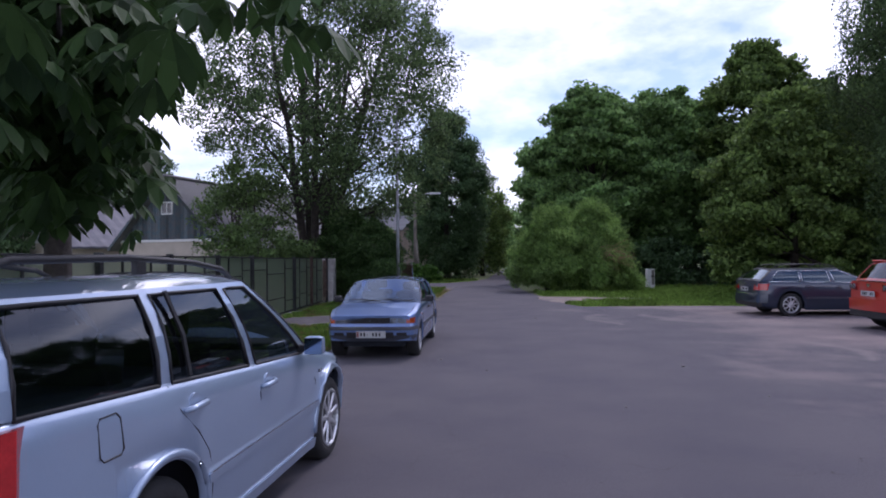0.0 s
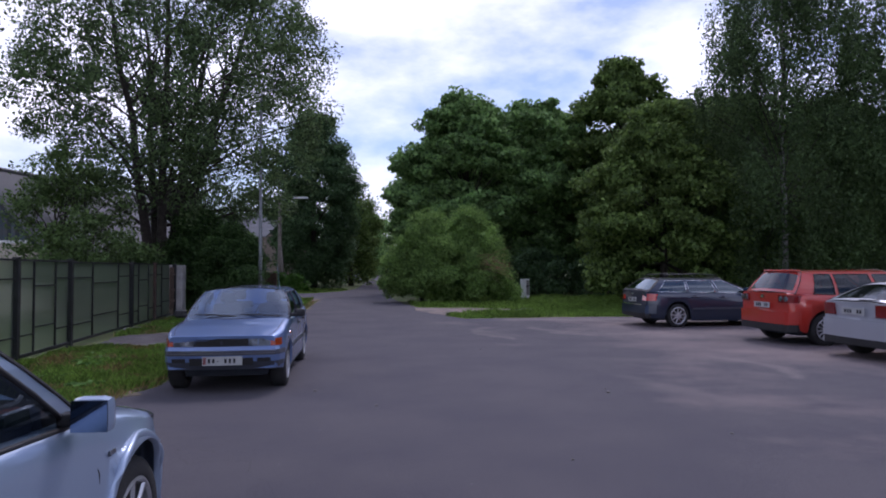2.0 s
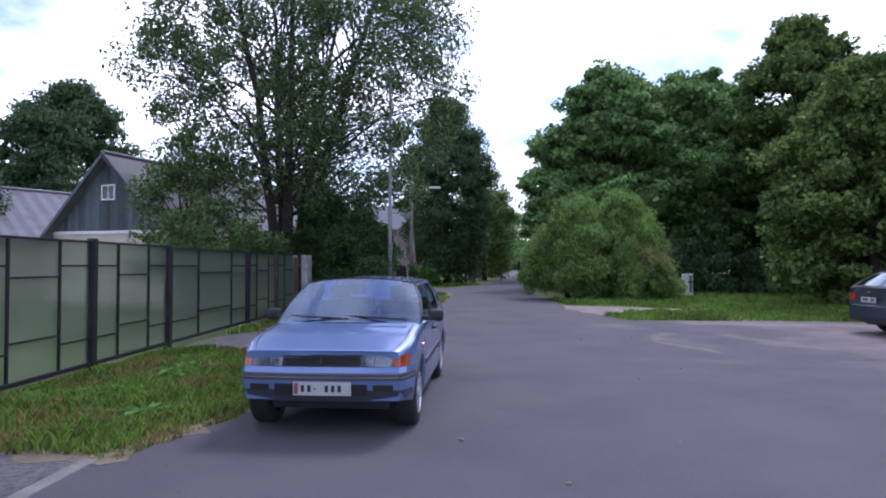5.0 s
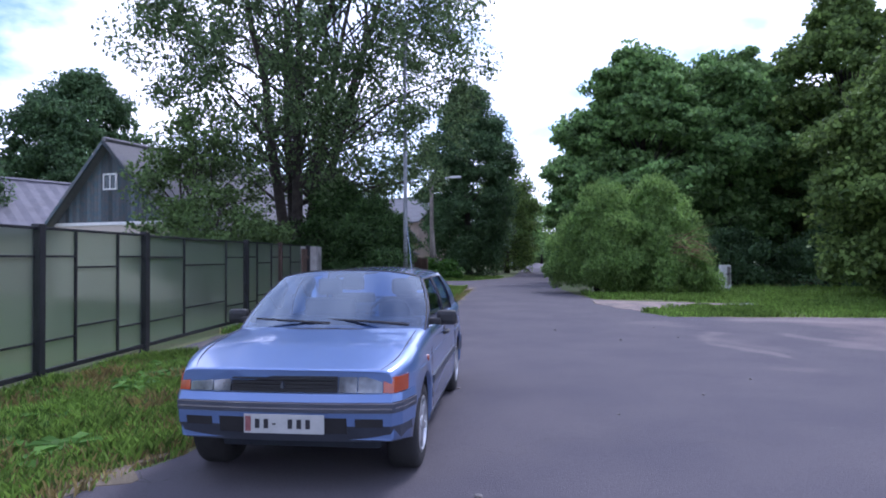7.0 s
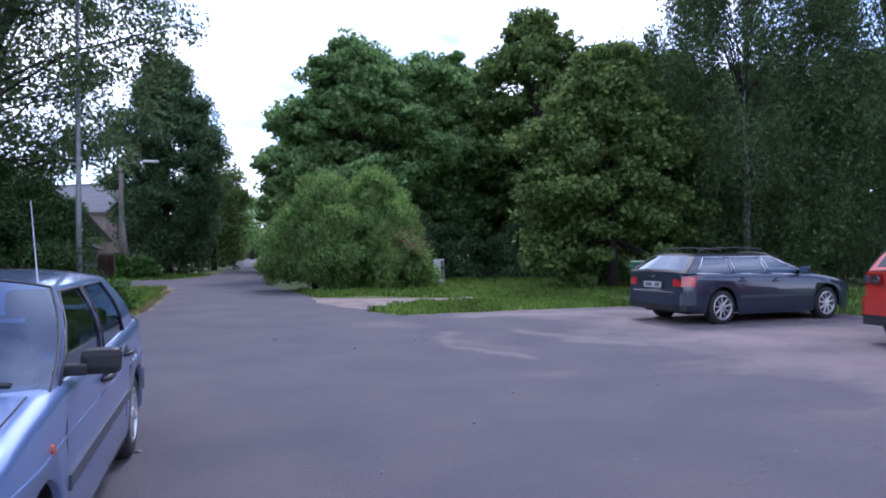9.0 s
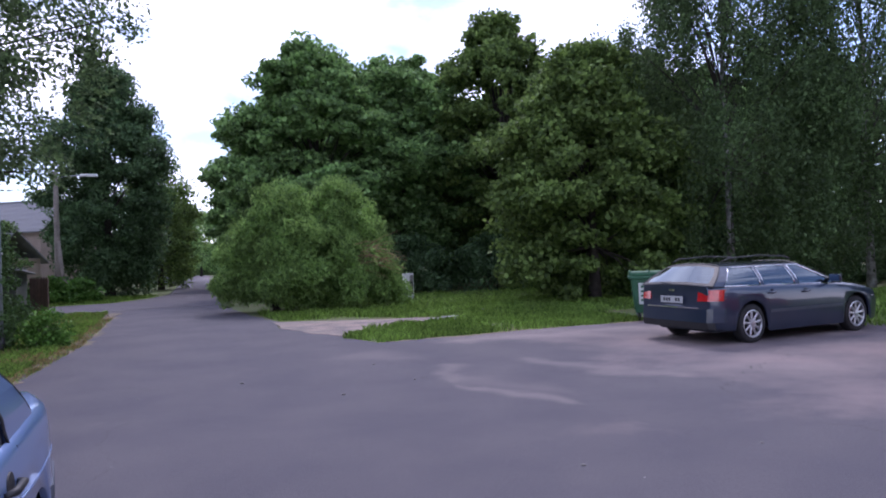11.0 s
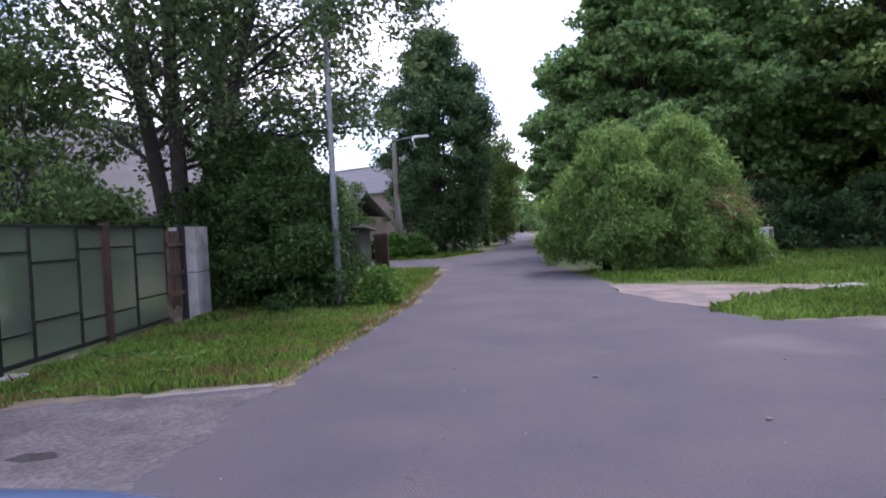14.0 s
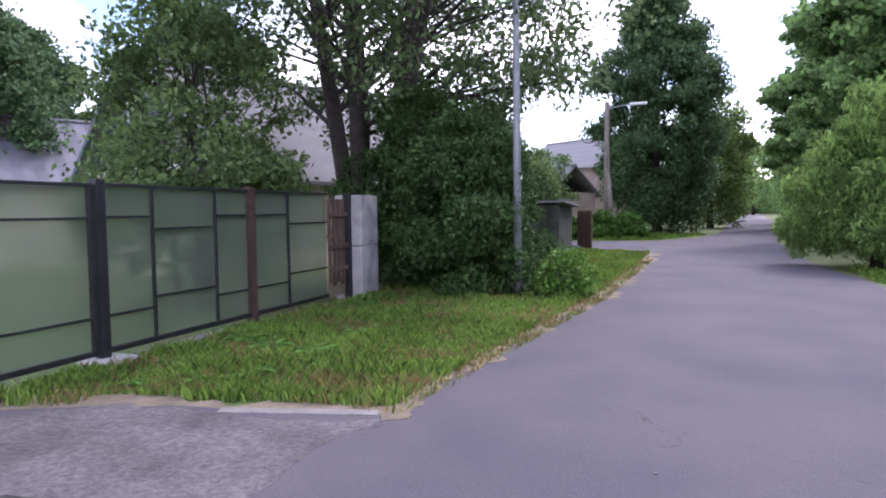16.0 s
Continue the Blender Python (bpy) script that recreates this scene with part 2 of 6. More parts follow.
M["tyre"] = mat("tyre", (0.022, 0.022, 0.023), 0.85, var=0.25, scale=12, bump=0.3, bscale=120)
M["alloy"] = mat("alloy", (0.60, 0.61, 0.63), 0.35, 0.8, var=0.15, scale=10)
M["chrome"] = mat("chrome", (0.75, 0.76, 0.78), 0.12, 1.0, var=0.05, scale=10)
M["mirror"] = mat("mirror", (0.12, 0.17, 0.27), 0.06, 1.0, var=0.05, scale=10)
M["lamp_clear"] = mat("lamp_clear", (0.22, 0.24, 0.27), 0.12, 0.5, color2=(0.035, 0.04, 0.05), var=0.45, scale=14, fine=40, coat=1.0)
M["lamp_orange"] = mat("lamp_orange", (0.38, 0.050, 0.004), 0.15, var=0.15, scale=14, coat=1.0, fine=90)
M["lamp_red"] = mat("lamp_red", (0.48, 0.018, 0.018), 0.12, var=0.2, scale=14, coat=1.0, fine=90)
M["lamp_dark_red"] = mat("lamp_dark_red", (0.20, 0.012, 0.014), 0.12, var=0.2, scale=14, coat=1.0, fine=90)
M["plate"] = mat("plate", (0.46, 0.47, 0.46), 0.5, var=0.1, scale=10)
M["plate_ink"] = mat("plate_ink", (0.02, 0.02, 0.025), 0.6, var=0.1, scale=10)
M["plate_band"] = mat("plate_band", (0.28, 0.10, 0.10), 0.6, var=0.3, scale=30)
M["glass"] = glass_mat("glass", (0.36, 0.42, 0.46))
# blue tint, gloss colour and reflection floor stand in for mirrored blue sky
M["glass_sky_blue"] = glass_mat("glass_sky_blue", (0.28, 0.42, 0.66), 0.02, (0.70, 0.84, 1.0), 0.10)
# dark tinted glass; its bluish gloss and reflection floor stand in for sky
M["glass_tint_sky"] = glass_mat("glass_tint_sky", (0.12, 0.15, 0.17), 0.03, (0.80, 0.92, 1.0), 0.12)
M["glass_dark"] = glass_mat("glass_dark", (0.10, 0.12, 0.13))


def asphalt_mat():
    """Worn asphalt: bluish grey with pinkish sandy wear, fine grit, cracks and small pale chips."""
    m = mat("asphalt", (0.096, 0.086, 0.096), 0.88, var=0.40, scale=0.8, bump=0.5, bscale=110, color2=(0.070, 0.064, 0.079), fine=75)
    n, l = m.node_tree.nodes, m.node_tree.links
    b = n["Principled BSDF"]
    src = b.inputs["Base Color"].links[0].from_socket
    co = n.new("ShaderNodeTexCoord")
    sx = n.new("ShaderNodeSeparateXYZ")
    l.new(co.outputs["Object"], sx.inputs["Vector"])
    # sandy wear grows towards the parking side
    side = n.new("ShaderNodeMapRange")
    side.inputs["From Min"].default_value, side.inputs["From Max"].default_value = 1.6, 7.0
    l.new(sx.outputs["X"], side.inputs["Value"])
    n1 = n.new("ShaderNodeTexNoise")
    n1.inputs["Scale"].default_value, n1.inputs["Detail"].default_value, n1.inputs["Roughness"].default_value = 0.42, 7, 0.62
    mp = n.new("ShaderNodeMapping")
    mp.inputs["Scale"].default_value = (0.9, 1.0, 1)
    l.new(co.outputs["Object"], mp.inputs["Vector"])
    l.new(mp.outputs["Vector"], n1.inputs["Vector"])
    ad = n.new("ShaderNodeMath")
    ad.operation = "MULTIPLY_ADD"
    ad.inputs[1].default_value = 0.31
    l.new(side.outputs["Result"], ad.inputs[0])
    l.new(n1.outputs["Fac"], ad.inputs[2])
    r1 = n.new("ShaderNodeValToRGB")
    r1.color_ramp.elements[0].position, r1.color_ramp.elements[1].position = 0.66, 0.92
    l.new(ad.outputs["Value"], r1.inputs["Fac"])
    mx = n.new("ShaderNodeMix")
    mx.data_type = "RGBA"
    mx.inputs["B"].default_value = (0.215, 0.170, 0.165, 1)
    l.new(r1.outputs["Color"], mx.inputs["Factor"])
    l.new(src, mx.inputs["A"])
    # long pale sandy streaks, broken up by noise
    last = mx.outputs["Result"]
    wob = n.new("ShaderNodeTexNoise")
    wob.inputs["Scale"].default_value, wob.inputs["Detail"].default_value, wob.inputs["Roughness"].default_value = 1.3, 8, 0.7
    l.new(co.outputs["Object"], wob.inputs["Vector"])

    def op(kind, a, b):
        q = n.new("ShaderNodeMath")
        q.operation, q.use_clamp = kind, False
        for k, v in ((0, a), (1, b)):
            if isinstance(v, float):
                q.inputs[k].default_value = v
            else:
                l.new(v, q.inputs[k])
        return q.outputs["Value"]

    bend = n.new("ShaderNodeTexNoise")
    bend.inputs["Scale"].default_value, bend.inputs["Detail"].default_value = 0.55, 3
    l.new(co.outputs["Object"], bend.inputs["Vector"])
    bs = n.new("ShaderNodeSeparateColor")
    l.new(bend.outputs["Color"], bs.inputs["Color"])
    wx = op("ADD", sx.outputs["X"], op("MULTIPLY", op("SUBTRACT", bs.outputs["Red"], 0.5), 1.6))
    wy = op("ADD", sx.outputs["Y"], op("MULTIPLY", op("SUBTRACT", bs.outputs["Green"], 0.5), 1.6))
    for x0, y0, x1, y1, wd, amount in ((2.0, 19.1, 2.85, 17.9, 0.42, 0.32), (3.0, 17.4, 2.75, 15.9, 0.16, 0.40), (2.65, 15.7, 3.0, 14.3, 0.15, 0.55),
                                       (4.1, 17.1, 5.0, 14.6, 0.20, 0.45), (5.84, 11.0, 6.0, 8.6, 0.14, 0.55), (4.6, 15.5, 7.8, 14.0, 0.32, 0.42),
                                       (3.9, 19.7, 8.5, 19.1, 0.42, 0.8), (3.0, 16.3, 3.3, 14.8, 0.30, 0.25), (3.4, 9.6, 3.9, 7.4, 0.22, 0.22)):
        ln, cx, cy = math.hypot(x1 - x0, y1 - y0), (x0 + x1) / 2, (y0 + y1) / 2
        ux, uy = (x1 - x0) / ln, (y1 - y0) / ln
        dx, dy = op("SUBTRACT", wx, cx), op("SUBTRACT", wy, cy)
        u = op("ABSOLUTE", op("ADD", op("MULTIPLY", dx, ux), op("MULTIPLY", dy, uy)), 0.0)
        v = op("ABSOLUTE", op("ADD", op("MULTIPLY", dx, -uy), op("MULTIPLY", dy, ux)), 0.0)
        far = op("ADD", op("MULTIPLY", v, 1 / wd), op("MAXIMUM", op("MULTIPLY", op("SUBTRACT", u, ln / 2 - wd), 1 / wd), 0.0))
        ms_ = n.new("ShaderNodeMapRange")
        ms_.interpolation_type = "SMOOTHSTEP"
        ms_.inputs["From Min"].default_value, ms_.inputs["From Max"].default_value = -1.5, 0.6
        ms_.inputs["To Min"].default_value, ms_.inputs["To Max"].default_value = amount, 0.0
        l.new(op("SUBTRACT", far, op("MULTIPLY", wob.outputs["Fac"], 2.6)), ms_.inputs["Value"])
        m9 = n.new("ShaderNodeMix")
        m9.data_type = "RGBA"
        m9.inputs["B"].default_value = (0.235, 0.195, 0.185, 1)
        l.new(ms_.outputs["Result"], m9.inputs["Factor"])
        l.new(last, m9.inputs["A"])
        last = m9.outputs["Result"]
    # pale chips
    vo = n.new("ShaderNodeTexVoronoi")
    vo.inputs["Scale"].default_value = 2.2
    l.new(co.outputs["Object"], vo.inputs["Vector"])
    lt = n.new("ShaderNodeMath")
    lt.operation = "LESS_THAN"
    lt.inputs[1].default_value = 0.016
    l.new(vo.outputs["Distance"], lt.inputs[0])
    m2 = n.new("ShaderNodeMix")
    m2.data_type = "RGBA"
    m2.inputs["B"].default_value = (0.36, 0.35, 0.34, 1)
    l.new(lt.outputs["Value"], m2.inputs["Factor"])
    l.new(last, m2.inputs["A"])
    # cracks
    v2 = n.new("ShaderNodeTexVoronoi")
    v2.feature = "DISTANCE_TO_EDGE"
    v2.inputs["Scale"].default_value = 0.16
    wp = n.new("ShaderNodeTexNoise")
    wp.inputs["Scale"].default_value, wp.inputs["Detail"].default_value = 1.1, 5
    l.new(co.outputs["Object"], wp.inputs["Vector"])
    vm = n.new("ShaderNodeVectorMath")
    vm.operation = "MULTIPLY_ADD"
    vm.inputs[1].default_value = (1.6, 1.6, 0)
    l.new(wp.outputs["Color"], vm.inputs[0])
    l.new(co.outputs["Object"], vm.inputs[2])
    l.new(vm.outputs["Vector"], v2.inputs["Vector"])
    l2 = n.new("ShaderNodeMath")
    l2.operation = "LESS_THAN"
    l2.inputs[1].default_value = 0.0004
    l.new(v2.outputs["Distance"], l2.inputs[0])
    m3 = n.new("ShaderNodeMix")
    m3.data_type = "RGBA"
    m3.inputs["B"].default_value = (0.05, 0.046, 0.046, 1)
    l.new(l2.outputs["Value"], m3.inputs["Factor"])
    l.new(m2.outputs["Result"], m3.inputs["A"])
    l.new(m3.outputs["Result"], b.inputs["Base Color"])
    return m


M["asphalt"] = asphalt_mat()


def frosted_mat():
    """Translucent ribbed plastic sheet of the fence."""
    m = bpy.data.materials.new("fence_sheet")
    m.use_nodes = True
    n, l = m.node_tree.nodes, m.node_tree.links
    b = n["Principled BSDF"]
    b.inputs["Roughness"].default_value, b.inputs["Specular IOR Level"].default_value = 0.32, 0.5
    co = n.new("ShaderNodeTexCoord")
    no = n.new("ShaderNodeTexNoise")
    no.inputs["Scale"].default_value, no.inputs["Detail"].default_value = 1.6, 5
    l.new(co.outputs["Object"], no.inputs["Vector"])
    ra = n.new("ShaderNodeValToRGB")
    ra.color_ramp.elements[0].position, ra.color_ramp.elements[1].position = 0.3, 0.75
    ra.color_ramp.elements[0].color, ra.color_ramp.elements[1].color = (0.17, 0.205, 0.165, 1), (0.27, 0.30, 0.25, 1)
    l.new(no.outputs["Fac"], ra.inputs["Fac"])
    l.new(ra.outputs["Color"], b.inputs["Base Color"])
    wv = n.new("ShaderNodeTexWave")
    wv.bands_direction = "Y"
    wv.inputs["Scale"].default_value = 22
    l.new(co.outputs["Object"], wv.inputs["Vector"])
    bp = n.new("ShaderNodeBump")
    bp.inputs["Strength"].default_value, bp.inputs["Distance"].default_value = 0.12, 0.01
    l.new(wv.outputs["Fac"], bp.inputs["Height"])
    l.new(bp.outputs["Normal"], b.inputs["Normal"])
    tr = n.new("ShaderNodeBsdfRefraction")
    tr.inputs["Roughness"].default_value, tr.inputs["IOR"].default_value = 0.30, 1.05
    tr.inputs["Color"].default_value = (0.80, 0.86, 0.76, 1)
    ms = n.new("ShaderNodeMixShader")
    ms.inputs["Fac"].default_value = 0.74
    l.new(b.outputs["BSDF"], ms.inputs[1])
    l.new(tr.outputs["BSDF"], ms.inputs[2])
    l.new(ms.outputs["Shader"], n["Material Output"].inputs["Surface"])
    return m


M["fence_sheet"] = frosted_mat()


# ---------------------------------------------------------------- mesh helpers
def mesh_of(name, verts, faces, material, smooth=False):
    me = bpy.data.meshes.new(name)
    me.from_pydata([tuple(v) for v in verts], [], [tuple(f) for f in faces])
    me.materials.append(material)
    if smooth:
        me.polygons.foreach_set("use_smooth", [True] * len(me.polygons))
    me.update()
    return me


def part(name, bm, material, parent=None, label="", smooth=False):
    """Links a bmesh (or a finished mesh) as one object under a thing."""
    if isinstance(bm, bmesh.types.BMesh):
        me = bpy.data.meshes.new(name)
        bm.to_mesh(me)
        bm.free()
        if material:
            me.materials.append(material)
        if smooth:
            me.polygons.foreach_set("use_smooth", [True] * len(me.polygons))
    else:
        me = bm
    ob = new(name, me)
    if parent:
        ob.parent = parent
    if label:
        tagged(ob, label)
    return ob


def thing(name, m, label, category, group="", kind=""):
    ob = new(name)
    ob.matrix_world = m
    return tagged(ob, label, category, group, kind)


def box(bm, lo, hi, bevel=0.0, m=None):
    lo, hi = Vector(lo), Vector(hi)
    r = bmesh.ops.create_cube(bm, size=1.0)
    vs = r["verts"]
    for v in vs:
        v.co = Vector([lo[i] + (v.co[i] + 0.5) * (hi[i] - lo[i]) for i in range(3)])
    if bevel:
        es = list({e for v in vs for e in v.link_edges})
        r2 = bmesh.ops.bevel(bm, geom=es, offset=bevel, segments=2, affect="EDGES", profile=0.6)
        vs = list({v for f in r2["faces"] for v in f.verts} | {v for v in vs if v.is_valid})
    if m is not None:
        for v in vs:
            v.co = m @ v.co
    return vs


def box_mesh(lo, hi, bevel=0.0, m=None):
    bm = bmesh.new()
    box(bm, lo, hi, bevel, m)
    return bm


def tube(path, radii, sides=7, cap=True):
    """Vertices and faces of a tapered tube along a path."""
    vs, fs = [], []
    for i, p in enumerate(path):
        p = Vector(p)
        d = (Vector(path[min(i + 1, len(path) - 1)]) - Vector(path[max(i - 1, 0)])).normalized()
        a = d.orthogonal().normalized() if abs(d.z) < 0.9 else Vector((1, 0, 0)).cross(d).normalized()
        b = d.cross(a)
        for k in range(sides):
            t = 2 * math.pi * k / sides
            vs.append(p + (a * math.cos(t) + b * math.sin(t)) * radii[i])
    for i in range(len(path) - 1):
        for k in range(sides):
            k2 = (k + 1) % sides
            fs.append((i * sides + k, i * sides + k2, (i + 1) * sides + k2, (i + 1) * sides + k))
    if cap:
        fs.append(tuple(range(sides))[::-1])
        fs.append(tuple((len(path) - 1) * sides + k for k in range(sides)))
    return vs, fs


def joined(pieces):
    vs, fs = [], []
    for v, f in pieces:
        o = len(vs)
        vs += v
        fs += [tuple(i + o for i in q) for q in f]
    return vs, fs


def leaf_mesh(name, centres, size, material, rng, aspect=0.55, droop=0.0, upbias=1.1):
    """Many four-cornered, folded leaves round the given centres, as one mesh."""
    n = len(centres)
    ax = rng.normal(size=(n, 3))
    ax[:, 2] -= droop
    ax /= np.linalg.norm(ax, axis=1)[:, None]
    up = rng.normal(size=(n, 3))
    up[:, 2] += upbias
    sd = np.cross(ax, up)
    sd /= np.linalg.norm(sd, axis=1)[:, None] + 1e-9
    nm = np.cross(sd, ax)
    s = size * rng.uniform(0.65, 1.3, n)[:, None]
    v = np.empty((n, 4, 3))
    v[:, 0] = centres - ax * s * 0.5
    v[:, 1] = centres + sd * s * aspect * 0.5 + nm * s * 0.10 - ax * s * 0.05
    v[:, 2] = centres + ax * s * 0.5
    v[:, 3] = centres - sd * s * aspect * 0.5 + nm * s * 0.10 - ax * s * 0.05
    me = bpy.data.meshes.new(name)
    me.vertices.add(4 * n)
    me.vertices.foreach_set("co", v.reshape(-1))
    me.loops.add(4 * n)
    me.loops.foreach_set("vertex_index", np.arange(4 * n, dtype=np.int32))
    me.polygons.add(n)
    me.polygons.foreach_set("loop_start", np.arange(0, 4 * n, 4, dtype=np.int32))
    me.materials.append(material)
    me.update(calc_edges=True)
    return me


def clump_points(rng, profile, height, n_clumps, per, spread, base=0.0, flat=0.6, shell=0.55, hang=0.0, lobe=0.34, n_lobes=44):
    """Leaf points of a crown: boughs stand on the crown whose radius at relative height h is profile(h), clumps on the boughs, leaves in the clumps."""
    rmax = max(profile(i / 20) for i in range(21))
    lobes = []
    for k in range(n_lobes):
        h = (k + rng.uniform(0.1, 0.9)) / n_lobes
        r = profile(h)
        a = k * 2.39996 + rng.uniform(-0.5, 0.5)
        rr = r * (0.95 * math.sqrt(rng.uniform(0.18, 1.0)))
        lobes.append((rr * math.cos(a), rr * math.sin(a), base + h * (height - base) * 0.97, max(0.22 * rmax, r * lobe) * rng.uniform(0.75, 1.25)))
    lobes = np.array(lobes)
    w = lobes[:, 3] ** 2
    pick = rng.choice(len(lobes), n_clumps, p=w / w.sum())
    d = rng.normal(size=(n_clumps, 3))
    d[:, 2] += 0.25
    d /= np.linalg.norm(d, axis=1)[:, None]
    cs = lobes[pick, :3] + d * (lobes[pick, 3] * (shell + (1 - shell) * rng.uniform(size=n_clumps)))[:, None] * np.array([1, 1, 0.8])
    # part of the clumps fill the crown between the boughs
    nf = n_clumps * 2 // 5
    hh = rng.uniform(size=nf) ** 0.9
    aa = rng.uniform(0, 2 * math.pi, nf)
    rr = np.array([profile(q) for q in hh]) * np.sqrt(rng.uniform(0.25, 0.95, nf))
    cs[:nf] = np.stack([rr * np.cos(aa), rr * np.sin(aa), base + hh * (height - base) * 0.98], axis=1)
    cs[:, 2] = np.clip(cs[:, 2], base * 0.8 + 0.05, height)
    k = np.repeat(np.arange(n_clumps), per)
    sz = spread * rng.uniform(0.6, 1.4, n_clumps)
    off = rng.normal(size=(len(k), 3))
    off /= np.linalg.norm(off, axis=1)[:, None]
    off *= (rng.uniform(size=len(k)) ** 0.45 * 1.5)[:, None] * sz[k][:, None] * np.array([1, 1, flat])
    if hang:
        off[:, 2] -= rng.uniform(size=len(k)) ** 1.3 * hang * 1.8
        off[:, :2] *= 0.62
    p = cs[k] + off
    p[:, 2] = np.maximum(p[:, 2], 0.05)
    return cs, p


def limbs(rng, cs, trunk_top, r0, n, lean=(0, 0), stems=1, first=0.25, splay=0.45, bough=0.33, root=(0, 0)):
    """Trunk and limbs: tapered tubes from the base to some of the clump centres."""
    trunk, arms = [], []
    for s in range(stems):
        a = 2 * math.pi * s / max(stems, 1) + rng.uniform(-0.3, 0.3)
        sx, sy = (math.cos(a) * 0.28, math.sin(a) * 0.28) if stems > 1 else (0, 0)
        tx, ty = lean[0] + sx * trunk_top * splay, lean[1] + sy * trunk_top * splay
        sx, sy = sx + root[0], sy + root[1]
        pts = []
        for i in range(8):
            f = i / 7
            pts.append(Vector((sx + (tx - sx) * f ** 1.3 + rng.normal() * 0.03 * i / 3, sy + (ty - sy) * f ** 1.3 + rng.normal() * 0.03 * i / 3, trunk_top * f - 0.05 * (i == 0))))
        k = 1.0 if stems == 1 else 0.62
        rad = [r0 * k * (1.25 if i == 0 else 1 - 0.82 * (i / 7)) for i in range(8)]
        trunk.append(tube(pts, rad, 9))
        arms.append(pts)
    branches = []
    pick = rng.permutation(len(cs))[:n]
    for j in pick:
        c = Vector(cs[j])
        pts = arms[int(rng.integers(0, stems))]
        q = min(max(c.z / trunk_top * 0.62, first), 0.95)
        i = int(q * 7)
        st = pts[i].lerp(pts[min(i + 1, 7)], q * 7 - i)
        mid = st.lerp(c, 0.5) + Vector((rng.normal() * 0.15, rng.normal() * 0.15, 0.25 * (c - st).length * 0.3))
        r = r0 * bough * (1 - 0.6 * q)
        branches.append(tube([st, st.lerp(mid, 0.55), mid, mid.lerp(c, 0.55), c], [r, r * 0.8, r * 0.6, r * 0.42, r * 0.15], 5, False))
    return joined(trunk), joined(branches)


def tree(name, label, x, y, height, radius, leaf, seed, clumps=180, per=120, size=0.16, spread=0.5, base=1.5, r0=0.22, shape="round",
         stems=1, category="tree", group="", bark="bark", n_limbs=40, flat=0.6, hang=0.0, droop=0.3, top=None, shell=0.45, lean=(0, 0), lobe=0.34,
         n_lobes=44, aspect=0.55, splay=0.45, bough=0.33, humps=(), root=(0, 0)):
    rng = np.random.default_rng(seed)
    shapes = {
        "round": lambda h: radius * (0.25 + 0.75 * math.sin(math.pi * min(1, 0.12 + 0.86 * h)) ** 0.6) * (1 if h < 0.9 else 0.75),
        "cone": lambda h: radius * (1.0 - 0.84 * h ** 1.7) * (0.8 + 0.2 * min(1, h * 6)),
        "oval": lambda h: radius * max(0.16, math.sin(math.pi * (0.16 + 0.80 * h)) ** 0.75),
        "skirt": lambda h: radius * (1.0 if h < 0.45 else max(0.15, math.cos((h - 0.45) / 0.55 * 1.45))),
        "mound": lambda h: radius * max(0.12, math.sqrt(max(0.0, 1 - h * h * 0.98))),
    }
    cs, pts = clump_points(rng, shapes[shape], height, clumps, per, spread, base, flat, shell, hang, lobe, n_lobes)
    for hx, hy, hh, hr in humps:
        k = (hr / radius) ** 2 * hh / height
        c2, p2 = clump_points(rng, lambda h: shapes[shape](h) * hr / radius, hh, int(clumps * k), per, spread, base, flat, shell, hang, lobe, max(8, int(n_lobes * k)))
        off = np.array([hx, hy, 0.0])
        cs, pts = np.concatenate([cs, c2 + off]), np.concatenate([pts, p2 + off])
    th = thing(name, pose(x, y, 0), label, category, group)
    t, b = limbs(rng, cs, top or height * 0.82, r0, n_limbs, lean, stems, 0.25, splay, bough, root)
    part("trunk", mesh_of("trunk", *t, M[bark], True), None, th)
    if b[0]:
        part("bough", mesh_of("bough", *b, M[bark if bark != "birch_bark" else "bark"], True), None, th)
    part("crown", leaf_mesh("crown", pts, size, M[leaf], rng, aspect=aspect, droop=droop), None, th)
    return th


def sheet(name, outline, z, material, kind_label, category, step=0.5, rag=0.05, seed=1):
    """A flat surface with a ragged outline, with a small thickness at its edge."""
    pts = []
    n = len(outline)
    for i in range(n):
        a, b = Vector((*outline[i], 0)), Vector((*outline[(i + 1) % n], 0))
        k = max(1, min(160, int((b - a).length / step)))
        d = (b - a).normalized()
        nn = Vector((-d.y, d.x, 0))
        for j in range(k):
            p = a.lerp(b, j / k)
            w = rag * (noise.noise(Vector((p.x * 1.1, p.y * 1.1, seed))) + 0.6 * noise.noise(Vector((p.x * 4, p.y * 4, seed + 7))))
            pts.append(p + nn * w)
    bm = bmesh.new()
    top = [bm.verts.new((p.x, p.y, z)) for p in pts]
    low = [bm.verts.new((p.x, p.y, z - 0.05)) for p in pts]
    es = [bm.edges.new((top[i], top[(i + 1) % len(top)])) for i in range(len(top))]
    bmesh.ops.triangle_fill(bm, edges=es, use_beauty=True)
    for i in range(len(top)):
        j = (i + 1) % len(top)
        bm.faces.new((top[j], top[i], low[i], low[j]))
    for f in bm.faces:
        if abs(f.normal.z) > 0.5 and f.normal.z < 0:
            f.normal_flip()
    ob = part(name, bm, material)
    return tagged(ob, kind_label, category, "", "structure")


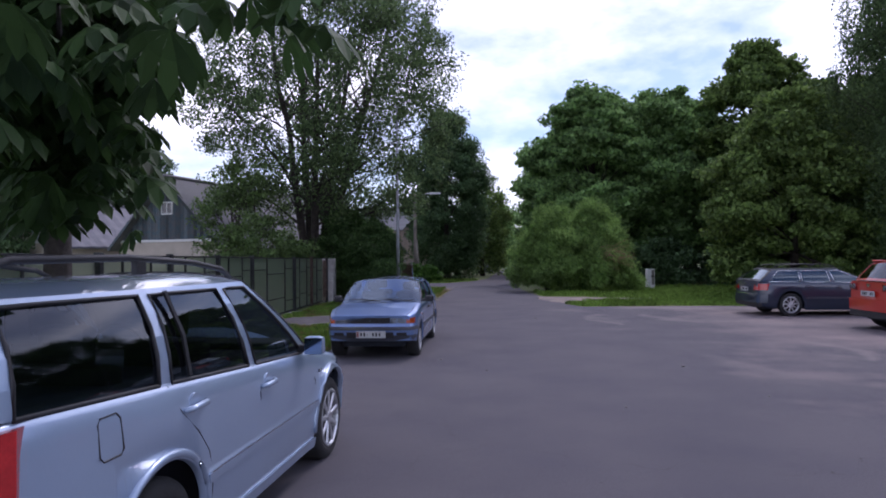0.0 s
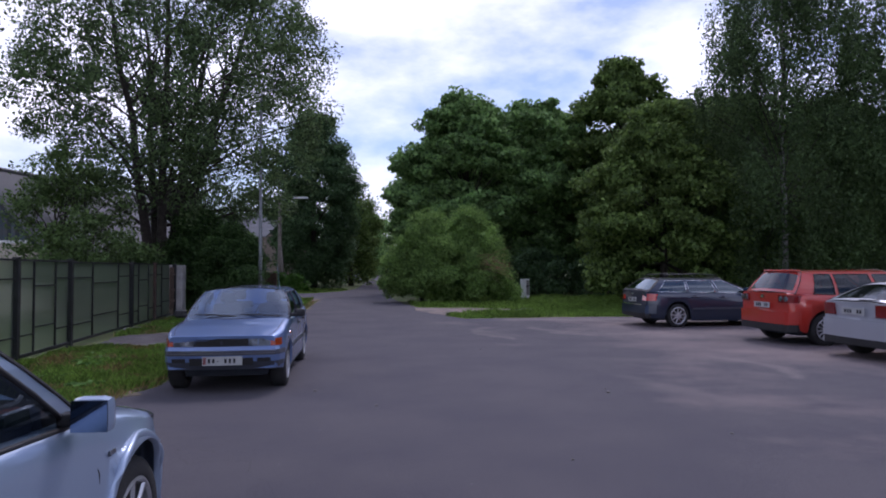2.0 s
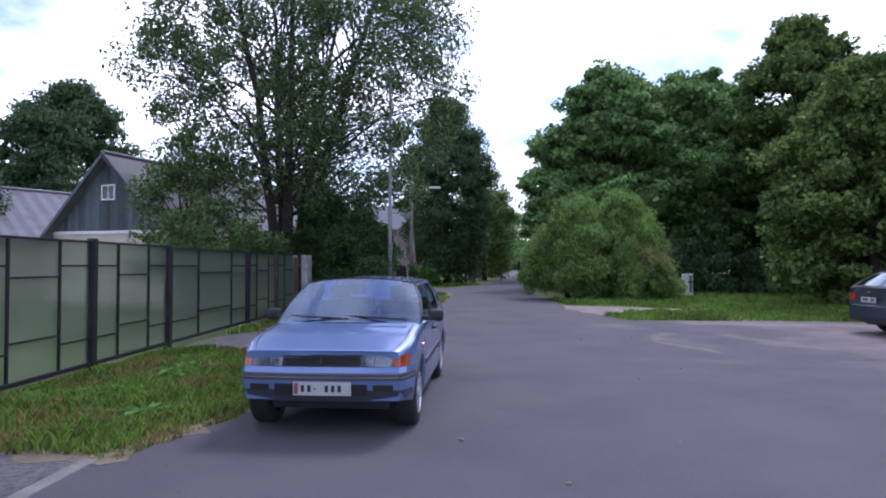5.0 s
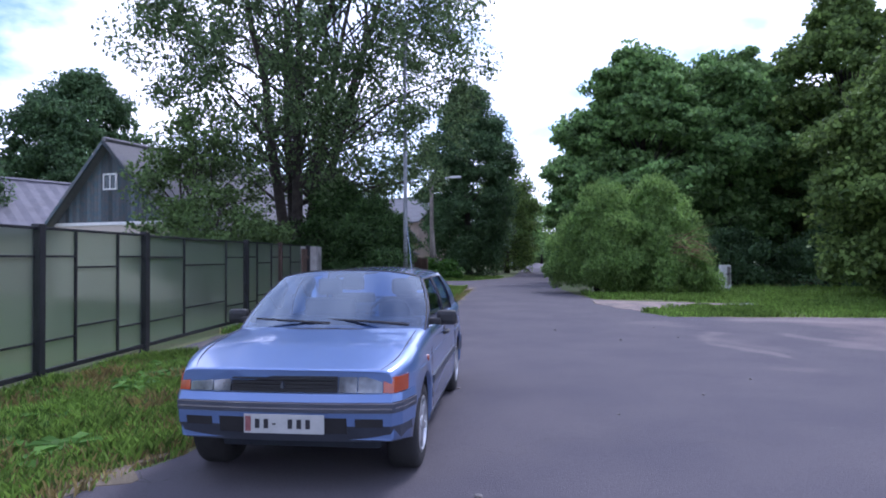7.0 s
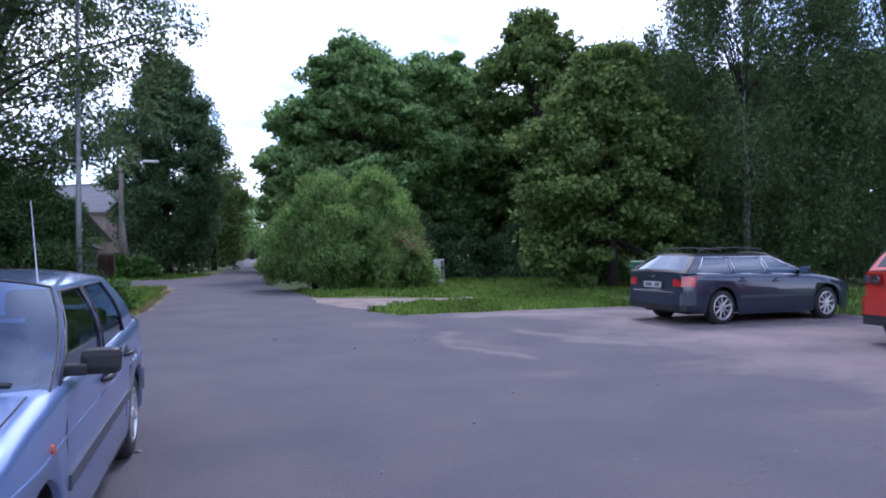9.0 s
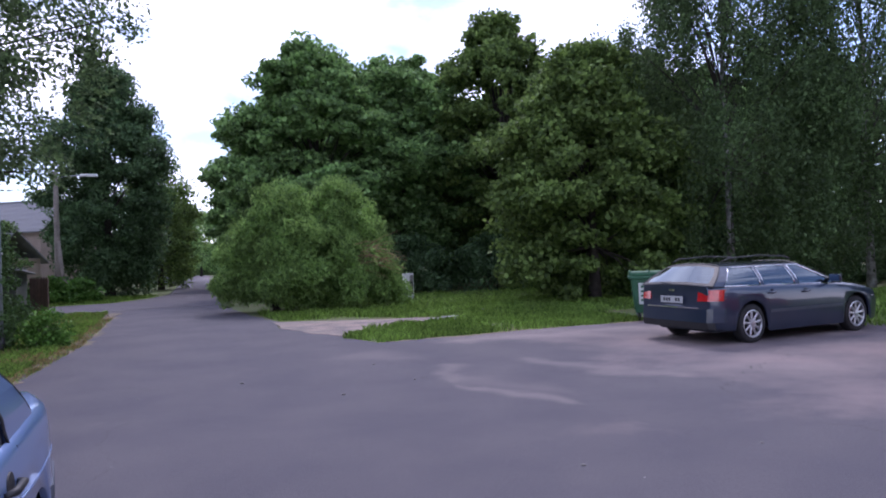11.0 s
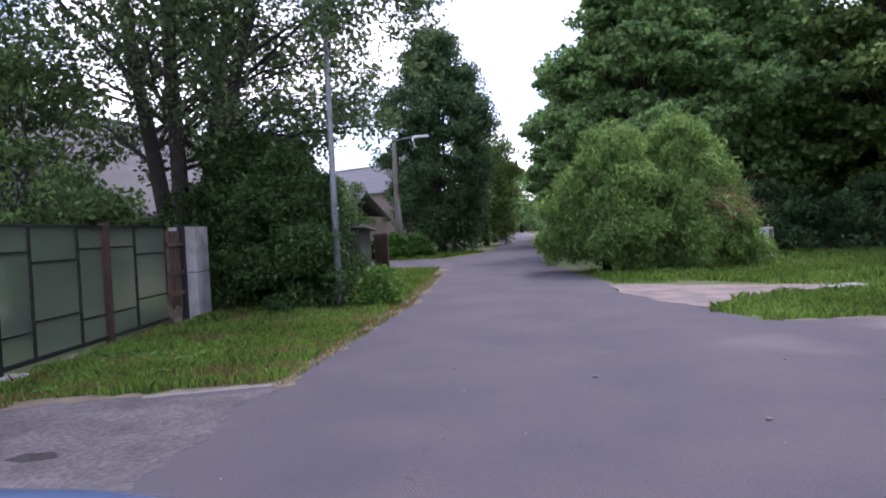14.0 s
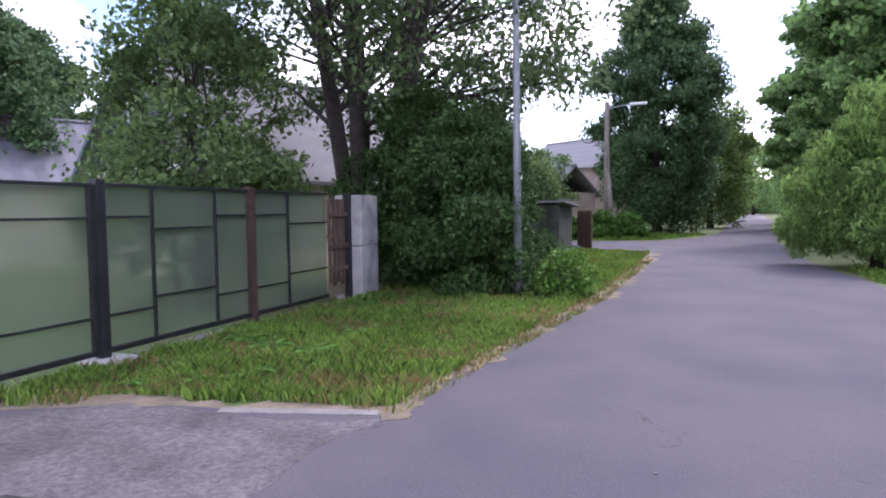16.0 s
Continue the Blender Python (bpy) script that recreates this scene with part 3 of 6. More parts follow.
# ---------------------------------------------------------------- ground, road, verges
bm = bmesh.new()
bmesh.ops.create_grid(bm, x_segments=60, y_segments=60, size=1)
for v in bm.verts:
    v.co = Vector((v.co.x * abs(v.co.x) * 900, v.co.y * abs(v.co.y) * 900 + 20, -0.012))
tagged(part("ground", bm, M["grass_soil"]), "rough mown grass ground with bare soil patches", "ground", "", "structure")

ROAD_L = [(-3.35, -12), (-3.4, 4.6), (-5.3, 4.75), (-5.35, 8.2), (-3.3, 8.1), (-2.85, 9.4), (-2.85, 12), (-3.0, 14.0), (-5.55, 14.3), (-5.6, 16.6),
          (-4.8, 17.0), (-3.76, 17.2), (-2.7, 17.5), (-2.6, 19), (-2.42, 21.3), (-2.2, 24), (-2.05, 29.6), (-2.1, 34.8), (-2.9, 36.6),
          (-5.0, 37.4), (-40, 40), (-40, 46), (-5.6, 42.6), (-2.6, 43.6), (-1.1, 46.5), (0.0, 52), (1.3, 77), (4.2, 130), (9, 230)]
ROAD_R = [(13, 230), (7.9, 130), (4.9, 77), (3.0, 56), (2.0, 42), (1.75, 35), (1.9, 30), (2.25, 26.6), (2.0, 24.5), (2.4, 23.2), (2.75, 21.8), (3.05, 20.3),
          (5.2, 20.15), (7.1, 20.3), (9.0, 19.95), (10.6, 19.2), (11.7, 17.6), (12.1, 12), (12.4, 0), (12.6, -12)]
road = sheet("road", ROAD_L + ROAD_R, 0.012, M["asphalt"], "worn grey asphalt road and parking lot with sandy patches", "road", 0.25, 0.15, 3)
sheet("driveway", [(2.1, 26.4), (2.05, 24.4), (2.3, 23.1), (2.8, 21.9), (4.0, 22.9), (5.1, 23.7), (6.2, 23.9), (6.1, 24.7), (4.9, 24.9), (3.4, 25.7)], 0.016,
      M["gravel"], "pale sandy gravel turn-off beside the road", "driveway", 0.25, 0.12, 9)
for nm, pts in (("near the gate", [(-5.5, 13.7), (-3.2, 13.6), (-3.05, 14.1), (-4.2, 14.4), (-5.5, 14.4)]),
                ("by the apron", [(-5.6, 16.5), (-4.8, 16.9), (-3.76, 17.1), (-2.68, 17.4), (-2.7, 17.75), (-3.76, 17.5), (-4.8, 17.3), (-5.6, 17.1)]),
                ("along the verge", [(-2.75, 17.4), (-2.65, 19), (-2.47, 21.2), (-2.25, 24), (-2.1, 29.6), (-2.15, 35), (-2.4, 35), (-2.4, 29.6), (-2.6, 24), (-2.85, 21.2), (-3.05, 19), (-3.2, 17.6)]),
                ("at the parking edge", [(3.0, 20.1), (5.2, 20.0), (7.1, 20.15), (9.0, 19.8), (10.6, 19.1), (10.8, 19.5), (9.1, 20.25), (7.1, 20.6), (5.2, 20.45), (3.2, 20.6)]),
                ("beside the grass", [(-3.5, 8.0), (-3.1, 9.4), (-3.05, 12), (-3.1, 13.6), (-3.4, 13.5), (-3.35, 12), (-3.4, 9.5), (-3.75, 8.5), (-5.2, 8.5), (-5.2, 8.1)])):
    sheet("dirt_verge", pts, 0.004 if "apron" not in nm else 0.008, M["dirt"], "bare sandy soil strip " + nm, "soil", 0.08, 0.30, 5)

sheet("apron", [(-5.5, 14.4), (-4.2, 14.5), (-2.95, 14.3), (-2.75, 15.7), (-2.68, 17.4), (-3.76, 17.1), (-4.8, 16.9), (-5.5, 16.5)], 0.014, M["apron"],
      "paler broken asphalt apron before the gate", "apron", 0.1, 0.22, 31)
sheet("apron", [(-5.25, 4.9), (-3.5, 4.8), (-3.42, 8.05), (-5.25, 8.05)], 0.014, M["apron"], "paler broken asphalt apron beside the road", "apron", 0.1, 0.12, 32)
sheet("pothole", [(-3.95, 15.55), (-3.77, 15.5), (-3.6, 15.58), (-3.7, 15.7), (-3.9, 15.68)], 0.0155, M["pothole"], "small dark pothole in the apron", "pothole", 0.05, 0.06, 33)
for pts in ([(-2.86, 17.5), (-2.75, 19), (-2.57, 21.3), (-2.35, 24), (-2.15, 29.6), (-2.2, 35), (-2.0, 35), (-1.95, 29.6), (-2.1, 24), (-2.34, 21.3), (-2.5, 19), (-2.62, 17.4)],
            [(-3.9, 8.3), (-3.45, 8.35), (-3.1, 9.5), (-3.05, 12), (-3.15, 13.4), (-2.97, 13.4), (-2.84, 12), (-2.88, 9.4), (-3.25, 8.05), (-3.9, 8.08)]):
    sheet("dirt_verge", pts, 0.0165, M["dirt"], "sandy soil and litter washed onto the road edge", "soil", 0.06, 0.34, 41)
# kerb slabs lying in the surface
for (a, b) in (((-3.38, 6.9), (-3.40, 8.1)), ((-3.38, 5.6), (-3.38, 6.85)), ((-3.85, 17.18), (-2.72, 17.5)), ((-1.7, 36.0), (-3.5, 36.9)), ((-1.7, 36.9), (1.6, 36.7))):
    v, w = Vector((*a, 0)), Vector((*b, 0))
    d = (w - v).normalized()
    bm = bmesh.new()
    vs = box(bm, (0, -0.06, -0.08), ((w - v).length - 0.02, 0.06, 0.022), 0.012, Matrix.Translation(v) @ Matrix.Rotation(math.atan2(d.y, d.x), 4, "Z"))
    tagged(part("kerb_slab", bm, M["kerb"]), "weathered flush concrete kerb slab", "kerb", "flush kerbs", "structure")


# ---------------------------------------------------------------- grass
def grass(name, label, regions, seed, h=0.13, tone="blade"):
    """Tapered, bent blades over some quadrilaterals; density is blades a square metre."""
    rng = np.random.default_rng(seed)
    P = []
    for (quad, dens) in regions:
        a, b, c, d = [np.array(q, float) for q in quad]
        area = 0.5 * abs((c[0] - a[0]) * (d[1] - b[1]) - (d[0] - b[0]) * (c[1] - a[1]))
        n = int(area * dens)
        u, v = rng.uniform(size=(n, 1)), rng.uniform(size=(n, 1))
        P.append((1 - u) * (1 - v) * a + u * (1 - v) * b + u * v * c + (1 - u) * v * d)
    P = np.concatenate(P)
    keep = np.array([noise.noise(Vector((p[0] * 0.9, p[1] * 0.9, seed))) > rng.uniform(-0.75, 0.1) for p in P])
    P = P[keep]
    n = len(P)
    lump = np.array([noise.noise(Vector((p[0] * 1.7, p[1] * 1.7, seed + 3))) for p in P])
    hh = h * (0.55 + 0.9 * rng.uniform(size=n)) * (1 + 0.8 * lump)
    a = rng.uniform(0, 2 * math.pi, n)
    lean = rng.uniform(0.15, 0.75, n) * hh
    wd = rng.uniform(0.004, 0.008, n) * (1 + h * 2)
    dx, dy = np.cos(a), np.sin(a)
    v = np.zeros((n, 5, 3))
    v[:, 0, 0], v[:, 0, 1] = P[:, 0] - dy * wd, P[:, 1] + dx * wd
    v[:, 1, 0], v[:, 1, 1] = P[:, 0] + dy * wd, P[:, 1] - dx * wd
    v[:, 2, 0], v[:, 2, 1], v[:, 2, 2] = P[:, 0] + dy * wd * 0.7 + dx * lean * 0.35, P[:, 1] - dx * wd * 0.7 + dy * lean * 0.35, hh * 0.6
    v[:, 3, 0], v[:, 3, 1], v[:, 3, 2] = P[:, 0] + dx * lean, P[:, 1] + dy * lean, hh * 0.95
    v[:, 4, 0], v[:, 4, 1], v[:, 4, 2] = P[:, 0] - dy * wd * 0.7 + dx * lean * 0.35, P[:, 1] + dx * wd * 0.7 + dy * lean * 0.35, hh * 0.6
    v[:, :2, 2] = -0.012
    me = bpy.data.meshes.new(name)
    me.vertices.add(5 * n)
    me.vertices.foreach_set("co", v.reshape(-1))
    me.loops.add(5 * n)
    me.loops.foreach_set("vertex_index", np.arange(5 * n, dtype=np.int32))
    me.polygons.add(n)
    me.polygons.foreach_set("loop_start", np.arange(0, 5 * n, 5, dtype=np.int32))
    me.materials.append(M[tone])
    me.update(calc_edges=True)
    return tagged(new(name, me), label, "grass", "", "stuff")


LEFT = [(((-5.8, 16.6), (-5.0, 16.9), (-5.0, 17.4), (-5.8, 17.3)), 1600), (((-5.5, 8.2), (-3.38, 8.2), (-3.0, 9.4), (-5.5, 9.4)), 2600), (((-5.5, 9.4), (-2.9, 9.4), (-2.92, 13.9), (-5.65, 13.8)), 2600), (((-5.8, 17.1), (-2.72, 17.65), (-2.55, 21), (-5.9, 21)), 2600),
        (((-5.9, 21), (-2.55, 21), (-2.25, 26), (-5.9, 26)), 1500), (((-6.2, 26), (-2.3, 26), (-2.3, 35), (-6.2, 37)), 700)]
grass("grass", "uneven green verge grass along the fence", LEFT, 5, 0.09)
grass("grass", "dry yellowed grass blades among the verge", [(q, d * 0.18) for q, d in LEFT], 6, 0.085, "blade_dry")
EDGE = [(((-3.0, 17.5), (-2.6, 17.5), (-2.45, 19.2), (-2.95, 19.2)), 900), (((-2.95, 19.2), (-2.45, 19.2), (-2.05, 24), (-2.6, 24)), 800), (((-2.6, 24), (-2.05, 24), (-1.98, 32), (-2.45, 32)), 400),
        (((-3.6, 8.2), (-3.2, 8.05), (-2.85, 9.4), (-3.2, 9.5)), 900), (((-3.2, 9.5), (-2.85, 9.4), (-2.85, 13.4), (-3.2, 13.4)), 900)]
grass("grass", "short dry yellow grass along the sandy road edge", EDGE, 9, 0.06, "blade_dry")
grass("grass", "short thin green grass along the sandy road edge", [(q, d * 0.45) for q, d in EDGE], 10, 0.05)
RIGHT = [(((2.65, 21.4), (3.3, 20.5), (4.6, 23.2), (3.7, 22.9)), 900), (((3.05, 20.5), (9.2, 20.2), (9.6, 24), (4.3, 23.1)), 1100), (((6.0, 24), (14, 22), (14, 30), (3, 29)), 420), (((10.7, 19.5), (12.2, 12), (26, 14), (24, 24)), 260),
         (((4, 30), (22, 28), (26, 36), (5, 37)), 160)]
grass("grass", "green grass island beside the parking lot", RIGHT, 7, 0.10)
grass("grass", "grass strip at the far side of the crossing", [(((-8, 43.4), (-2.8, 44.2), (-0.6, 50), (-6, 56)), 250), (((2.3, 26.8), (5.5, 25.6), (6, 29), (2.2, 30)), 500)], 8, 0.12)

rng0 = np.random.default_rng(77)


def weed(x, y, s, seed):
    """A flat rosette of broad leaves."""
    rng = np.random.default_rng(seed)
    vs, fs = [], []
    for k in range(9):
        a = k * 0.7 + rng.uniform(-0.2, 0.2)
        l, w = s * rng.uniform(0.7, 1.1), s * 0.2
        d, q = Vector((math.cos(a), math.sin(a), 0)), Vector((-math.sin(a), math.cos(a), 0))
        o = len(vs)
        vs += [d * 0.02, d * l * 0.35 + q * w * 0.6 + Vector((0, 0, l * 0.30)), d * l * 0.75 + q * w + Vector((0, 0, l * 0.36)), d * l + Vector((0, 0, l * 0.24)),
               d * l * 0.75 - q * w + Vector((0, 0, l * 0.36)), d * l * 0.35 - q * w * 0.6 + Vector((0, 0, l * 0.30))]
        fs.append(tuple(range(o, o + 6)))
    return mesh_of("weed", vs, fs, M["leaf_weed"])


weed_meshes = [weed(0, 0, s, i) for i, s in enumerate((0.16, 0.22, 0.28))]
for i in range(90):
    if i < 55:
        x, y = rng0.uniform(-5.7, -3.9), rng0.uniform(17.5, 23.0)
    else:
        x, y = rng0.uniform(-5.3, -3.7), rng0.uniform(8.8, 13.2)
    w = new("weed_plant", weed_meshes[i % 3])
    w.matrix_world = pose(x, y, 0, 0, 0, rng0.uniform(0, 360))
    tagged(w, "broad-leaved green weed rosette in the verge grass", "weed", "verge weeds")
for i in range(26):
    vs, fs = [], []
    x, y = rng0.uniform(-3.6, 6), rng0.uniform(3, 20)
    s = rng0.uniform(0.012, 0.03)
    if x < -2.6 and y > 8:
        x += 3.5
    bm = bmesh.new()
    bmesh.ops.create_icosphere(bm, subdivisions=1, radius=s)
    for v in bm.verts:
        v.co = Vector((v.co.x * rng0.uniform(0.7, 1.3), v.co.y * rng0.uniform(0.7, 1.3), v.co.z * 0.5))
    ob = part("pebble", bm, M["kerb"])
    ob.location = (x, y, 0.012 + s * 0.3)
    tagged(ob, "small pale stone lying on the asphalt", "stone", "loose stones")
for x, y, r in ((5.86, 23.75, 15), (6.3, 24.1, 40), (8.2, 25.6, 5)):
    bm = box_mesh((-0.35, -0.2, 0), (0.35, 0.2, 0.05), 0.015)
    ob = part("concrete_slab", bm, M["concrete"])
    ob.matrix_world = pose(x, y, 0.0, 2, 3, r)
    tagged(ob, "broken pale concrete slab lying in the grass", "slab", "slabs in the grass")


# ---------------------------------------------------------------- fence with translucent sheets, gate, pillar
FENCE_AT = pose(-5.49, 9.4, 0, 0, 0, 2.35)      # the fence line, its own y along it
FX = 0.0
fence = thing("fence", FENCE_AT, "black steel fence with translucent plastic sheets", "fence")
TOP, BOT = 1.71, 0.12
POSTS = [-6.72, -4.48, -2.24, 0.0, 2.24, 4.48, 8.55, 10.84]


def bar(parent, name, lo, hi, material="black_steel", bevel=0.004):
    return part(name, box_mesh(lo, hi, bevel), M[material], parent)


def fence_bay(y0, y1, parent, cols, bot=BOT, top=TOP):
    """Sheets, uprights and staggered rails of one bay."""
    bar(parent, "top_rail", (FX - 0.02, y0, top - 0.03), (FX + 0.02, y1, top))
    bar(parent, "bottom_rail", (FX - 0.025, y0, bot), (FX + 0.025, y1, bot + 0.05))
    w = (y1 - y0)
    ys = [y0] + [y0 + w * c for c in cols] + [y1]
    for i in range(len(ys) - 1):
        a, b = ys[i], ys[i + 1]
        if i:
            bar(parent, "upright", (FX - 0.015, a - 0.015, bot + 0.05), (FX + 0.015, a + 0.015, top - 0.03))
        hi, lo = (0.80, 0.22) if i % 2 == 0 else (0.72, 0.287)
        z1, z2 = bot + (top - bot) * lo, bot + (top - bot) * hi
        for z in (z1, z2):
            bar(parent, "rail", (FX - 0.012, a + 0.015, z - 0.012), (FX + 0.012, b - 0.015, z + 0.012))
        edges = [bot + 0.05, z1, z2, top - 0.03]
        for k in range(3):
            part("sheet", box_mesh((FX - 0.028, a + 0.004, edges[k]), (FX - 0.022, b - 0.004, edges[k + 1])), M["fence_sheet"], parent)


for i, y in enumerate(POSTS):
    bar(fence, "post", (FX - 0.05, y - 0.05, -0.05), (FX + 0.05, y + 0.05, TOP + 0.03), "rust_steel" if y == 10.84 else "black_steel", 0.008)
for a, b in zip(POSTS[:-1], POSTS[1:]):
    if (a, b) != (4.48, 8.55):
        fence_bay(a + 0.05, b - 0.05, fence, (0.28, 0.70) if a < 8 else (0.28, 0.72))
fence_bay(10.92, 12.75, fence, (0.42,))
gate = thing("gate", FENCE_AT, "wide black steel gate with translucent sheets, closed", "gate")
fence_bay(4.55, 8.48, gate, (0.30, 0.745), 0.12, TOP - 0.01)
for y in (4.55, 8.44):
    bar(gate, "stile", (FX - 0.025, y, 0.12), (FX + 0.025, y + 0.04, TOP - 0.01))
v, f = tube([(FX - 0.12, 8.77, 1.55), (FX - 0.35, 10.07, 0.9), (FX - 0.6, 10.97, 0.1)], [0.02] * 3, 6)
part("brace", mesh_of("brace", v, f, M["black_steel"]), None, fence)
part("footing", box_mesh((FX - 0.14, 8.37, -0.04), (FX + 0.22, 8.77, 0.09), 0.03), M["concrete"], fence)
part("footing", box_mesh((FX - 0.1, 8.97, -0.04), (FX + 0.10, 10.67, 0.045), 0.02), M["kerb"], fence)
# wooden wicket beside the concrete pillar
wicket = thing("wicket", FENCE_AT, "old dark wooden wicket of slats", "gate")
for k in range(4):
    bar(wicket, "slat", (FX - 0.02, 12.80 + k * 0.14, 0.32 - 0.05 * (k % 2)), (FX + 0.005, 12.89 + k * 0.14, 1.62), "brown_wood")
for z in (0.5, 0.85, 1.35):
    bar(wicket, "crossbar", (FX + 0.006, 12.78, z), (FX + 0.035, 13.36, z + 0.07), "brown_wood")
bar(wicket, "kick_board", (FX - 0.045, 12.80, 0.10), (FX - 0.022, 13.34, 0.40), "dirt")
bar(wicket, "post", (FX - 0.05, 13.36, -0.05), (FX + 0.05, 13.46, 1.72), "black_steel")
pillar = thing("gate_pillar", FENCE_AT, "weathered grey concrete block gate pillar", "pillar")
for z0, z1 in ((-0.05, 0.86), (0.868, 1.69)):
    part("block", box_mesh((FX - 0.26, 13.48, z0), (FX + 0.22, 14.1, z1), 0.02), M["concrete"], pillar)


# ---------------------------------------------------------------- poles
def lathe_pole(x, y, h, r0, r1, material, sides=14):
    v, f = tube([(x, y, -0.1), (x, y, h * 0.33), (x, y, h * 0.66), (x, y, h)], [r0, r0 + (r1 - r0) * 0.33, r0 + (r1 - r0) * 0.66, r1], sides)
    return mesh_of("pole", v, f, material, True)


lp = thing("street_lamp", pose(-3.45, 23.7, 0), "galvanised steel street lamp post with a black painted foot", "street lamp")
part("pole", lathe_pole(0, 0, 7.6, 0.068, 0.04, M["galvanised"]), None, lp)
v, f = tube([(0, 0, -0.05), (0, 0, 0.36)], [0.088, 0.085], 14)
part("foot", mesh_of("foot", v, f, M["trim_black"], True), None, lp, "black painted foot")
part("number_plate", box_mesh((0.062, -0.05, 1.9), (0.072, 0.05, 2.02)), M["white_paint"], lp)
v, f = tube([(0, 0, 7.5), (0.15, 0, 7.75), (1.0, 0, 7.85)], [0.03, 0.03, 0.025], 8)
part("arm", mesh_of("arm", v, f, M["galvanised"], True), None, lp)
part("lamp_head", box_mesh((0.95, -0.09, 7.8), (1.5, 0.09, 7.9), 0.03), M["galvanised"], lp)

lp2 = thing("street_lamp", pose(-5.35, 47.7, 0), "old wooden lamp pole with a white arm lamp", "street lamp")
part("pole", lathe_pole(0, 0, 6.8, 0.16, 0.11, M["pole_wood"]), None, lp2)
v, f = tube([(0.35, -0.2, -0.1), (0.06, -0.05, 3.2)], [0.11, 0.10], 10)
part("stub", mesh_of("stub", v, f, M["pole_wood"], True), None, lp2)
v, f = tube([(0, 0, 6.45), (0.5, 0, 6.55), (1.3, 0, 6.62)], [0.03] * 3, 8)
part("arm", mesh_of("arm", v, f, M["galvanised"], True), None, lp2)
part("lamp_head", box_mesh((1.1, -0.12, 6.55), (1.95, 0.12, 6.69), 0.05), M["white_paint"], lp2)

mk = thing("marker_post", pose(8.45, 33.2, 0, 0, 0, 12), "pale concrete cable marker post in the grass", "post")
part("body", box_mesh((-0.2, -0.13, -0.1), (0.2, 0.13, 1.02), 0.02), M["white_paint"], mk)
part("door", box_mesh((0.02, -0.139, 0.2), (0.17, -0.131, 0.95), 0.003), M["kerb"], mk)
part("mark", box_mesh((-0.02, -0.146, 0.62), (0.16, -0.14, 0.68)), M["trim_black"], mk)


# ---------------------------------------------------------------- trees and shrubs
tree("alder_tree", "tall many-stemmed deciduous tree with an airy crown", -6.45, 26.0, 15.0, 5.8, "leaf_alder", 11, 900, 110, 0.13, 0.42, 3.5, 0.34, "oval",
     stems=5, n_limbs=95, flat=0.9, shell=0.15, lobe=0.26, n_lobes=90, splay=0.85, bough=0.20, aspect=0.6, root=(-0.75, -0.3))
tree("garden_tree", "low bushy garden tree behind the fence", -9.25, 22.8, 5.5, 1.75, "leaf_lilac", 12, 95, 95, 0.13, 0.34, 0.8, 0.12, "round", stems=3, n_limbs=40)
tree("garden_tree", "low bushy garden tree behind the fence", -8.0, 21.5, 3.2, 1.5, "leaf_lilac", 13, 90, 100, 0.12, 0.3, 0.5, 0.08, "round", stems=3, n_limbs=24)
tree("lilac_shrub", "dense dark green shrub beside the gate pillar", -4.5, 24.35, 3.1, 1.2, "leaf_shrub", 14, 260, 260, 0.085, 0.26, 0.1, 0.06, "skirt", stems=4, category="shrub", n_limbs=30)
tree("lilac_shrub", "dense dark green shrub behind the lamp post", -5.8, 25.4, 3.7, 1.5, "leaf_shrub", 15, 200, 220, 0.10, 0.30, 0.1, 0.07, "skirt", stems=4, category="shrub", n_limbs=30)
tree("small_shrub", "small light green shrub beside the lamp post", -2.7, 23.8, 0.75, 0.34, "leaf_weed", 16, 30, 60, 0.09, 0.16, 0.05, 0.02, "mound", stems=3, category="shrub", n_limbs=12)
tree("roadside_tree", "dark dense roadside tree at the crossing", -3.2, 51.8, 13.6, 3.35, "leaf_dark", 17, 520, 200, 0.21, 0.5, 0.3, 0.25, "oval", n_limbs=40, flat=0.7, lobe=0.26, n_lobes=60)
tree("roadside_tree", "roadside tree further along the road", -0.4, 64, 9.8, 3.2, "leaf_linden", 18, 200, 90, 0.26, 0.6, 0.6, 0.22, "oval", n_limbs=30)
tree("roadside_tree", "distant green roadside tree", 0.5, 86, 10.5, 3.8, "leaf_maple", 19, 200, 80, 0.32, 0.7, 0.8, 0.22, "oval", n_limbs=20)
tree("roadside_tree", "distant green roadside tree", 10.5, 96, 9, 4.5, "leaf_maple", 20, 180, 80, 0.34, 0.7, 0.5, 0.22, "round", n_limbs=20)
tree("roadside_tree", "distant tree closing the end of the road", 7.5, 150, 13, 7, "leaf_maple", 21, 200, 80, 0.45, 1.0, 0.5, 0.25, "round", n_limbs=20)
tree("roadside_tree", "distant green roadside tree", 1.8, 122, 11.5, 4.6, "leaf_linden", 22, 180, 80, 0.36, 0.8, 0.6, 0.22, "round", n_limbs=20)

